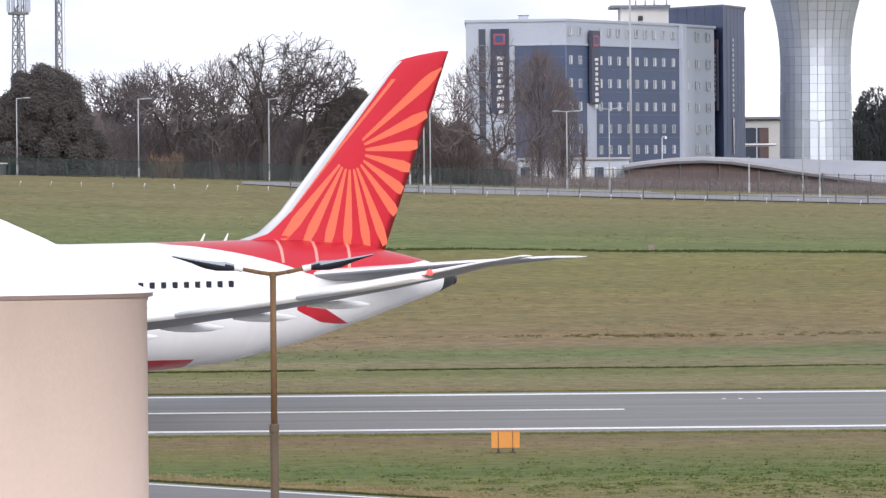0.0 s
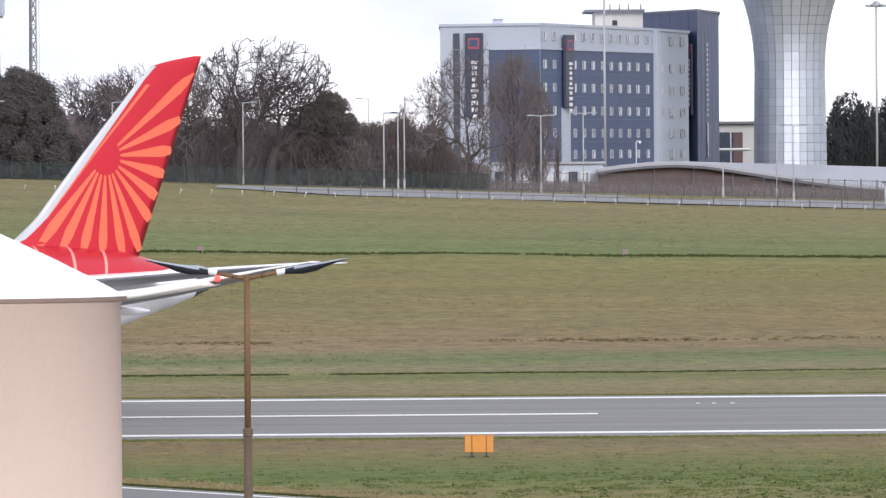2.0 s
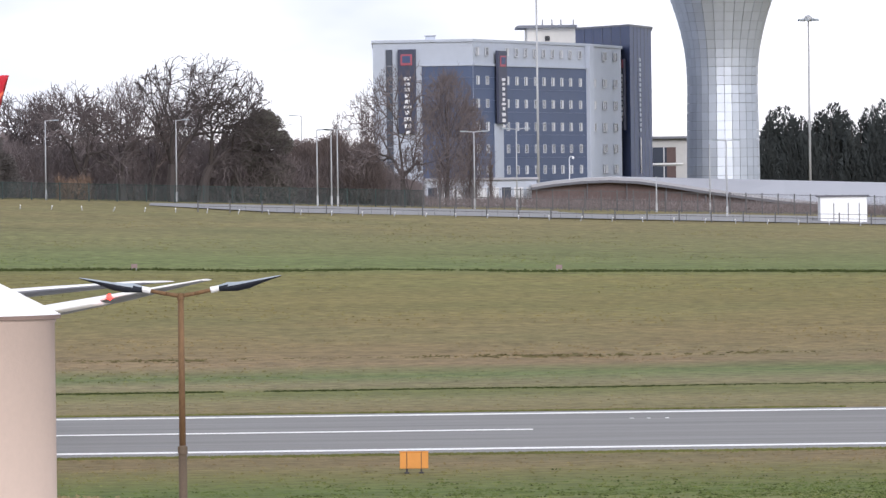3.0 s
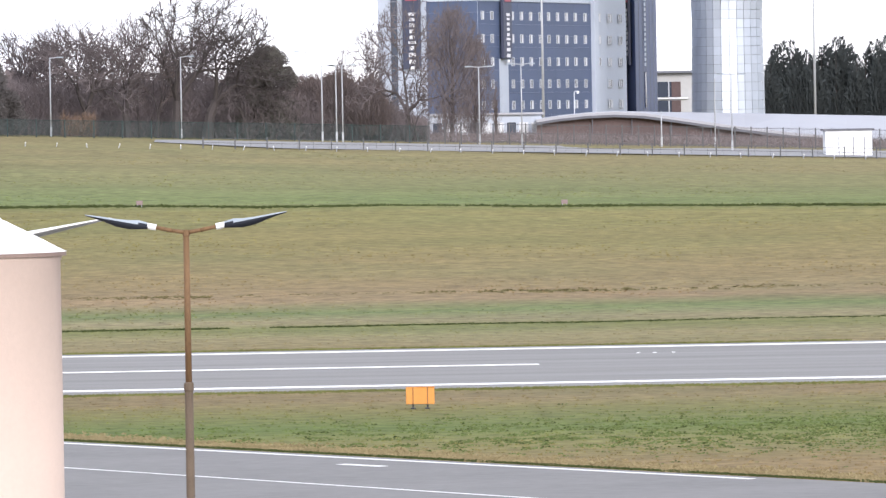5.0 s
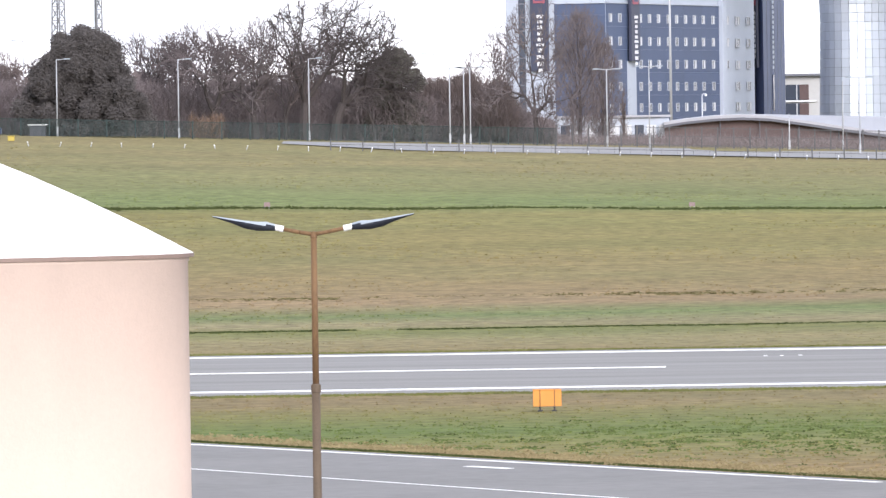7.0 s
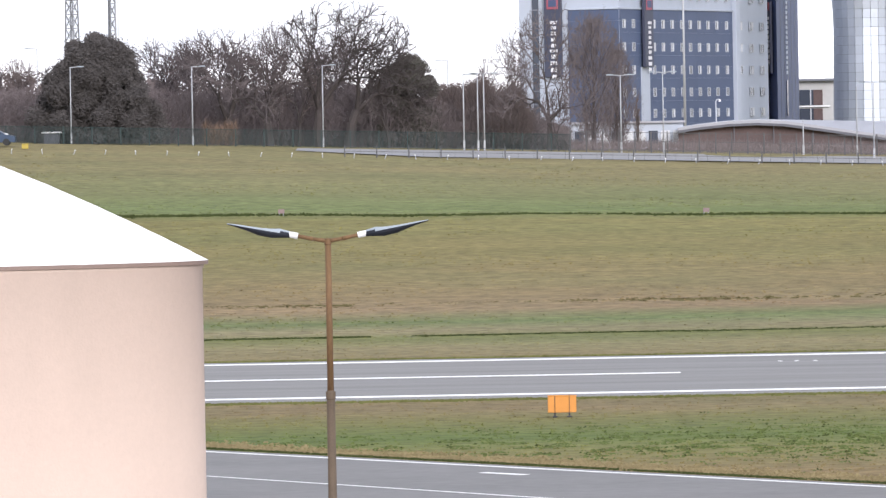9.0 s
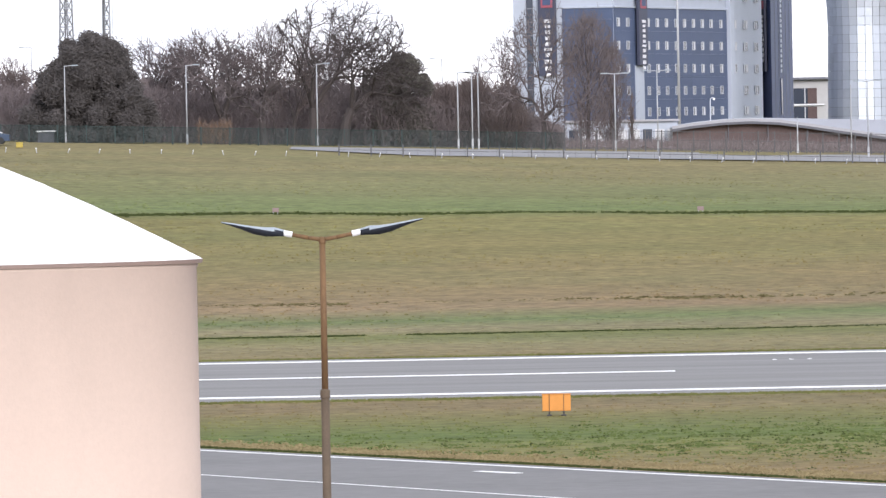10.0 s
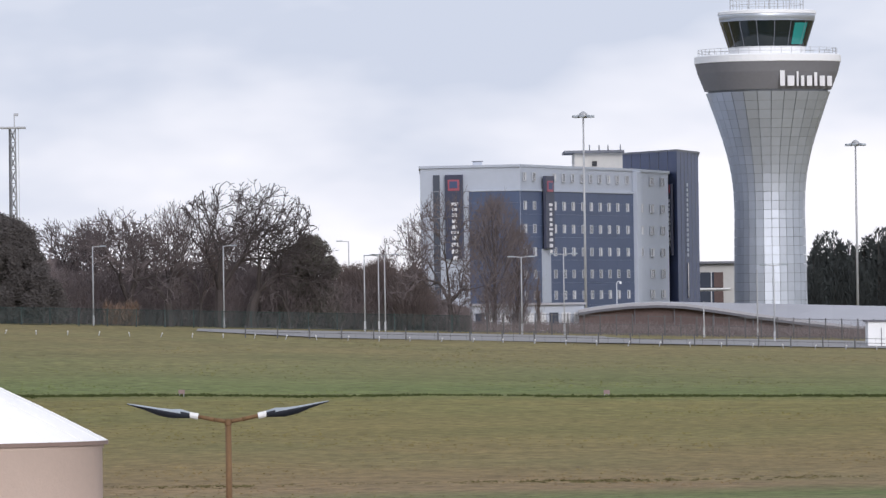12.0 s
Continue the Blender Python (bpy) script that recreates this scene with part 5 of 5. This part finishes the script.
def dome_lumps(w, h, n, seed, low=.12, r=(.9, 1.7), slope=2.4):
    rng = random.Random(seed)
    out = []
    for _ in range(n):
        a = rng.random() * 6.283
        q = rng.random() ** .38
        zz = low + (1 - low) * rng.random()
        rr = r[0] + (r[1] - r[0]) * rng.random()
        reach = math.sqrt(max(0, 1 - max(0, (zz - .25) / .75) ** slope))
        out.append((w * q * reach * math.cos(a), w * .6 * q * reach * math.sin(a), max(.5, zz * h - rr * .7), rr))
    return out


leafy("evergreen_oak", -35.9, 694, 19.9, dome_lumps(6.0, 10.4, 210, 3, .02, (.7, 1.3), 1.7), 5, "broad dark evergreen oak with dense rounded crown", LEAF_DARK, leaf=.13, per=1150)
leafy("ivy_clad_tree", -5.949, 706, 18.610, dome_lumps(3.2, 9.0, 80, 8, .05, (.4, .95)), 9, "dark olive ivy-clad tree beside the bare oak", LEAF_OLIVE, leaf=.15, per=1000)
leafy("ivy_clad_tree", -8.665, 712, 16.333, dome_lumps(2.8, 6.6, 60, 18, .05, (.4, .9)), 19, "dark olive ivy-clad tree beside the bare oak", LEAF_OLIVE, leaf=.15, per=1000)

bare_tree(-12.1, 701, 24.3, 1.15, 12, "large spreading bare oak with a rounded crown", .55, .21, dense=.95, half=7.4, rounded=True, twig=BARK, stout=1.0, stems=((.3, .12), (-2.3, -.06)))
bare_tree(-14.870, 722, 21.463, .9, 31, "leafless winter tree among scrub", .34, .24, half=3.2)
bare_tree(-18.562, 706, 21.584, .8, 32, "upright leafless winter tree among scrub", .34, .26, half=2.6)
bare_tree(-23.7, 699, 20.7, 1.2, 14, "leafless winter tree with forked trunk", .45, .16, half=4.4, dense=.95, stout=.9)
bare_tree(-26.996, 712, 20.332, .9, 15, "leafless winter tree among scrub", .34, .22, half=3.0)
bare_tree(-30.024, 714, 20.133, .9, 16, "leafless winter tree among scrub", .34, .22, half=2.8)
bare_tree(-19.4, 699, 20.4, 1.2, 17, "leafless winter tree with a stout trunk", .48, .18, half=4.0, dense=.95, stout=.9)
bare_tree(-16.649, 702, 19.010, 1.0, 18, "leafless winter tree among scrub", .34, .2, twig=TWIG_RED, half=2.6)
bare_tree(-7.886, 702, 17.093, 1.0, 33, "leafless winter tree among scrub", .3, .2, half=2.6)
bare_tree(-43.514, 716, 18.591, .9, 19, "leafless winter tree among scrub", .3, .22, twig=TWIG_RED, half=3.0)
bare_tree(-47.277, 718, 18.890, .9, 20, "leafless winter tree among scrub", .3, .22, half=3.0)
bare_tree(2.924, 735, 19.798, .9, 21, "slender leafless tree before the hotel", .24, .24, half=2.6)
bare_tree(7.5, 690, 22.0, 1.15, 22, "bare tree with many fine limbs before the hotel", .52, .24, dense=.8, half=4.6, stout=1.25)
bare_tree(8.385, 689, 14.580, 1.2, 35, "leaning bare tree before the hotel", .26, .3, half=1.9)


def twiggy_tree(x, y, top, half, n, seed, label, mat, low=.08):
    """A dense fine-twigged tree: a trunk, a few limbs and a tall haze of upswept twigs."""
    rng = random.Random(seed)
    zb = ground_z(x, y)
    h = top - zb
    t = thing("twiggy_tree", (x, y, zb), label, "tree", "twiggy trees")
    V, F, TV, TF = [], [], [], []
    limb(V, F, Vector((0, 0, -.2)), Vector((.1, 0, h * .75)), .2, .05, 7)
    for k in range(16):
        z = h * (.12 + .5 * k / 16)
        a = k * 2.4
        limb(V, F, Vector((0, 0, z)), Vector((half * .7 * math.cos(a), half * .5 * math.sin(a), z + h * .25)), .07, .02, 5)
    for _ in range(n):
        q = low + (1 - low) * rng.random()
        reach = half * math.sqrt(max(0, 1 - ((q - .5) / .52) ** 2)) * (1 + .5 * noise.noise((q * 3.1, seed, x)))
        a, s = rng.random() * 6.283, rng.random() ** .5
        p = Vector((reach * s * math.cos(a), reach * s * math.sin(a) * .7, q * h * .93))
        d = Vector((p.x * .25 + rng.gauss(0, .5), rng.gauss(0, .5), 1)).normalized()
        side = Vector((1, rng.gauss(0, .6), 0)).normalized() * (.012 + .016 * rng.random())
        k = len(TV)
        TV += [p - side, p + side, p + d * (.5 + 1.1 * rng.random())]
        TF.append((k, k + 1, k + 2))
    for nm, vv, ff, m in (("trunk", V, F, BARK), ("crown", TV, TF, mat)):
        ob = new(nm, mesh_from(nm, vv, ff, m))
        ob.parent = t


twiggy_tree(12.109, 712, 22.332, 2.7, 3300, 51, "tall fine-twigged brown winter tree before the hotel", TWIG)
bare_tree(12.032, 714, 22.249, .7, 61, "finely branched brown winter tree before the hotel", .26, .2, dense=1.15, half=2.7)
bare_tree(-12.495, 715, 20.813, 1.0, 62, "leafless winter tree among scrub", .34, .22, half=3.4)
bare_tree(-15.775, 712, 19.666, 1.0, 63, "leafless winter tree among scrub", .3, .22, half=3.0)
bare_tree(-25.639, 716, 19.709, 1.0, 64, "leafless winter tree among scrub", .3, .22, half=3.2)
twiggy_tree(14.412, 716, 19.150, 1.9, 2600, 52, "fine-twigged brown winter tree before the hotel", TWIG)
twiggy_tree(0.881, 706, 15.635, 2.6, 7500, 53, "low fine-twigged reddish tree beside lighting columns", TWIG_RED)
twiggy_tree(4.064, 704, 14.911, 2.2, 6500, 54, "low fine-twigged reddish tree beside lighting columns", TWIG_RED)
twiggy_tree(-1.606, 710, 15.213, 2.2, 6000, 55, "low fine-twigged reddish tree beside lighting columns", TWIG_RED)
twiggy_tree(11.7, 735, 13.892, .35, 160, 56, "reddish sapling beside the low building", TWIG_RED)
twiggy_tree(16.9, 735, 14.179, .35, 160, 57, "reddish sapling beside the low building", TWIG_RED)

# conifers beside the tower
def conifer(x, y, zb, h, base_r, seed):
    rng = random.Random(seed)
    t = thing("conifer", (x, y, zb), "dark green spiky conifer in a dense row", "tree", "row of conifers")
    V, F, LV, LF = [], [], [], []
    limb(V, F, Vector((0, 0, -.2)), Vector((0, 0, h * .95)), .2, .03, 7)
    tips = [(rng.gauss(0, base_r * .35), rng.gauss(0, base_r * .3), h * (.62 + .3 * rng.random())) for _ in range(5)] + [(0, 0, h)]
    for tx, ty, th in tips:
        for _ in range(560):
            q = rng.random() ** 1.2
            r = base_r * (1 - q) ** .8 * (.35 + .65 * rng.random() ** .5) * (.75 if th < h else 1)
            a = rng.random() * 6.283
            p = Vector((tx * q + r * math.cos(a), ty * q + r * math.sin(a) * .8, q * th))
            d = Vector((math.cos(a) * .55, math.sin(a) * .55, .8 + rng.gauss(0, .25))).normalized()
            w = d.orthogonal().normalized()
            s, k = .22 + .3 * rng.random(), len(LV)
            LV += [p, p + d * s * .5 + w * s * .22, p + d * s * 1.5, p + d * s * .5 - w * s * .22]
            LF.append((k, k + 1, k + 2, k + 3))
    for nm, vv, ff, m in (("trunk", V, F, BARK), ("crown", LV, LF, LEAF_CONIFER)):
        ob = new(nm, mesh_from(nm, vv, ff, m))
        ob.parent = t


rng = random.Random(77)
for i in range(19):
    conifer(55.001 + i * .92 + rng.random() * .35, 905 + (i % 3) * .8, 9.0, 9.6 + .9 * math.sin(i * .9) + rng.random() * .7 - (1.2 if i < 1 else 0) + (rng.random() - .5) * .9, 2.7, 100 + i)


# brushwood between the trees: too fine to count
def scrub(name, label, x0, x1, y0, y1, n, tops, mat, seed, width=(.05, .12)):
    rng = random.Random(seed)
    V, F = [], []
    for _ in range(n):
        x, y = x0 + (x1 - x0) * rng.random(), y0 + (y1 - y0) * rng.random()
        h = lerp_table(tops, x) * (1.0 + .35 * noise.noise((x * .35, y * .2, seed)))
        z = ground_z(x, y) + max(0, h) * rng.random() ** 1.1 * .8
        ln = (.35 + .8 * rng.random())
        lean = Vector((rng.gauss(0, 1.1), rng.gauss(0, .6), .9 + rng.gauss(0, .5))).normalized()
        w = width[0] + (width[1] - width[0]) * rng.random()
        k = len(V)
        p = Vector((x, y, z))
        side = Vector((1, rng.gauss(0, .5), rng.gauss(0, .2))).normalized() * w
        V += [p - side, p + side, p + lean * ln]
        F.append((k, k + 1, k + 2))
    ob = new(name, mesh_from(name, V, F, mat))
    tagged(ob, label, "scrub", kind="stuff")


HEIGHTS = [(-60, 6), (-42.815, 6.0), (-30.255, 6.5), (-24.793, 5.5), (-18.240, 6.5), (-10.048, 6.6), (-2.403, 5.4), (0.874, 4.4), (4.697, 4.2), (9.612, 2.2), (60, 1.4)]
scrub("scrub", "grey-brown leafless winter scrub under the trees", -62, 9.612, 703, 726, 210000, HEIGHTS, HEDGE_LEAF, 41, (.014, .034))
scrub("scrub", "low brown winter scrub behind the metal fence", 9.612, 62, 684, 735, 16000, [(0, .9), (60, .9)], HEDGE_LEAF, 42, (.014, .034))
scrub("scrub", "russet dead leaves on low scrub", -25.664, -22.307, 693, 696, 900, [(-60, 2.6), (60, 2.6)], RUSSET, 43, (.02, .04))
scrub("distant_wood", "hazy brown distant winter woodland", -120, 150, 1180, 1260, 30000, [(-120, 12), (-20, 10), (150, 9)], HEDGE_LEAF, 44, (.2, .6))


# ---- parked vehicles beyond the bank ----
def car(x, y, mat, label, van=False):
    z = ground_z(x, y)
    t = thing("parked_car", (x, y, z + .05), label, "car")
    L, H = (4.4, 1.5) if not van else (5.2, 2.1)
    bm = bmesh.new()
    prof = [(-L / 2, .3), (L / 2, .3), (L / 2, .85), (L / 2 - .9, 1.0), (L / 2 - 1.6, H), (-L / 2 + .7, H), (-L / 2 + .1, 1.0), (-L / 2, .9)]
    a = [bm.verts.new((p, -.85, q)) for p, q in prof]
    b = [bm.verts.new((p, .85, q)) for p, q in prof]
    bm.faces.new(a)
    bm.faces.new(b[::-1])
    for i in range(len(prof)):
        j = (i + 1) % len(prof)
        bm.faces.new((a[j], a[i], b[i], b[j]))
    part("body", bm, mat, t)
    part("side_window", boxes(((-.1, -.87, H - .32), (L * .45, .03, .36), .01)), CABIN_GLASS, t)
    for dx in (-L * .32, L * .32):
        for dy in (-.8, .8):
            w = bmesh.new()
            bmesh.ops.create_cone(w, cap_ends=True, segments=16, radius1=.32, radius2=.32, depth=.2, matrix=pose(dx, dy, .32, 90, 0, 0))
            part("wheel", w, RUBBER, t)


car(-43.7, 660, CAR_BLUE, "dark blue car parked on the perimeter road")
car(-44.9, 668, CAR_WHITE, "white car parked on the perimeter road")
bin_ = thing("grit_bin", (-40.134, 652, ground_z(-40, 652) + .05), "small yellow grit bin beside the perimeter road", "bin")
part("tub", boxes(((0, 0, .2), (.6, .5, .4), .04)), CAR_YELLOW, bin_)
part("lid", boxes(((0, 0, .43), (.66, .56, .08), .03)), CAR_YELLOW, bin_)
shed = thing("shed", (-39.6, 684.5, ground_z(-39.6, 684.5)), "low dark shed with a pale roof under the oak", "shed")
part("wall", boxes(((0, 0, .5), (1.5, 1.6, 1.0), .02)), CANOPY_DARK, shed)
part("roof", boxes(((0, 0, 1.07), (1.8, 2.0, .14), .03)), WHITE_TAPE, shed)


# ---- grass relief: tufts, rough ditch lines ----
def tufts(name, label, places, mat, h, w):
    rng = random.Random(len(places))
    V, F = [], []
    for x, y in places:
        z = ground_z(x, y)
        for _ in range(3):
            dx, dy = rng.gauss(0, w), rng.gauss(0, w)
            hh = h * (.4 + .9 * rng.random())
            k = len(V)
            bw = w * (.5 + rng.random())
            V += [(x + dx - bw, y + dy, z - .03), (x + dx + bw, y + dy, z - .03), (x + dx + rng.gauss(0, w * .6), y + dy + rng.gauss(0, w * .5), z + hh)]
            F.append((k, k + 1, k + 2))
    tagged(new(name, mesh_from(name, V, F, mat)), label, "grass", kind="stuff")


rng = random.Random(9)


def on_grass(x, y):
    if 308.5 < y < 364.7:
        return False
    return y > 309 or (y > 266.7 + (x + 9.9) * (-35.1 / 23.9) + .8)


pts = []
while len(pts) < 12000:
    y = 232 + 408 * rng.random() ** 1.25
    x = (rng.random() - .5) * .175 * y - .012 * y * 0
    if on_grass(x, y):
        pts.append((x, y))
clumps = []
while len(clumps) < 4200:
    x, y = -8 + 34 * rng.random(), 268 + 7.5 * rng.gauss(0, 1) - 4
    if on_grass(x, y) and y > 268.2 + (x + 9.9) * (-35.1 / 23.9) + 3 and noise.noise((x * .8, y * .35, 4)) > .12 - .02 * x:
        clumps.append((x, y))
tufts("rough_grass", "lush green grass clumps between runway and taxiway", clumps, TUFT_GREEN, .045, .07)
dark = [(x + .3 * rng.gauss(0, 1), y + .4 * rng.gauss(0, 1)) for x, y in clumps[::9] for _ in range(4)]
tufts("rough_grass", "dark green grass clumps between runway and taxiway", dark[::5], TUFT_DARK, .06, .07)
tufts("grass_tufts", "short winter grass tufts on the airfield", pts, GRASS, .05, .05)
lines = []
for _ in range(3600):
    x = (rng.random() - .5) * 105
    y = 527.5 + (.35 + .5 * rng.random() ** 3) * rng.gauss(0, 1) + 1.6 * noise.noise((x * .1, 0, 0)) + .7 * noise.noise((x * .4, 2, 0))
    if noise.noise((x * .25, 5, 0)) + .3 * noise.noise((x * 1.3, 7, 0)) > -.3 + .4 * (rng.random() - .5):
        lines.append((x, y))
tufts("rough_grass", "dark rough grass along a shallow ditch line", lines, TUFT_DARK, .13, .10)
low = []
for _ in range(2600):
    x = (rng.random() - .5) * 76
    if noise.noise((x * .12, 9, 0)) > -.3:
        low.append((x, 392.4 + .35 * rng.gauss(0, 1) + .02 * x + 1.0 * noise.noise((x * .1, 4, 0))))
tufts("rough_grass", "low dark grass fringe between mown strips", low, TUFT_DARK, .06, .14)
low = []
for _ in range(900):
    x = -32 + 72 * rng.random()
    if noise.noise((x * .12, 21, 0)) + .6 * noise.noise((x * .7, 3, 0)) + .5 * (rng.random() - .5) > -.1:
        low.append((x, 427.6 + .8 * rng.gauss(0, 1) + .02 * x + 1.1 * noise.noise((x * .09, 3, 0))))
tufts("rough_grass", "low brown grass fringe between mown strips", low, TUFT_BROWN, .05, .13)
edge = []
for _ in range(7000):
    x = -26 + 52 * rng.random()
    k = rng.random()
    if k < .3:
        edge.append((x, 363.8 + .5 * abs(rng.gauss(0, 1))))
    elif k < .65:
        edge.append((x, 309.8 - .6 * abs(rng.gauss(0, 1)) + .5 * noise.noise((x * .4, 0, 0))))
tufts("verge_grass", "olive grass fringing the runway edges", edge, TUFT, .08, .08)
straw, fringe = [], []
for _ in range(5200):
    x = -14 + 32 * rng.random()
    y = 266.7 + (x + 9.9) * (-35.1 / 23.9)
    straw.append((x, y + 1.2 + 2.2 * abs(rng.gauss(0, 1)) + 1.2 * noise.noise((x * .5, 2, 0))))
    if rng.random() < .5:
        fringe.append((x, y + .75 + .25 * abs(rng.gauss(0, 1))))
tufts("verge_grass", "pale straw grass beside the taxiway edge", straw, STRAW, .07, .08)
# dark tufts stand in for the shadow line at the asphalt's edge
tufts("verge_grass", "dark grass lip along the taxiway, standing in for its shadow line", fringe, TUFT_DARK, .06, .07)


# ---- movement: the airliner taxies off the runway and out of sight behind the tank ----
def motions():
    rows = [  # seconds, x and y of the tail's end, heading
        (0, 1.583, 344.00, 34.5),
        (0.3, 0.295, 343.60, 34.8),
        (0.5, -0.750, 343.30, 35),
        (1, -3.261, 342.60, 35.5),
        (1.5, -5.790, 342.00, 36.4),
        (2, -8.885, 342.20, 38.8),
        (2.5, -11.580, 342.00, 42.2),
        (2.7, -12.800, 341.60, 43.6),
        (3.5, -17.900, 340.20, 49.2),
        (4.4, -23.000, 338.50, 55.0),
        (5.0, -25.900, 336.90, 58.0),
        (6.0, -30.400, 334.00, 62.0),
        (7.5, -36.500, 329.00, 68.0),
        (9.5, -43.500, 320.50, 74.0),
        (12, -50.500, 308.00, 78.0),
    ]
    walk(AIRLINER, [(t, pose(x, y, .02, 0, 0, 180 + h)) for t, x, y, h in rows])


motions()
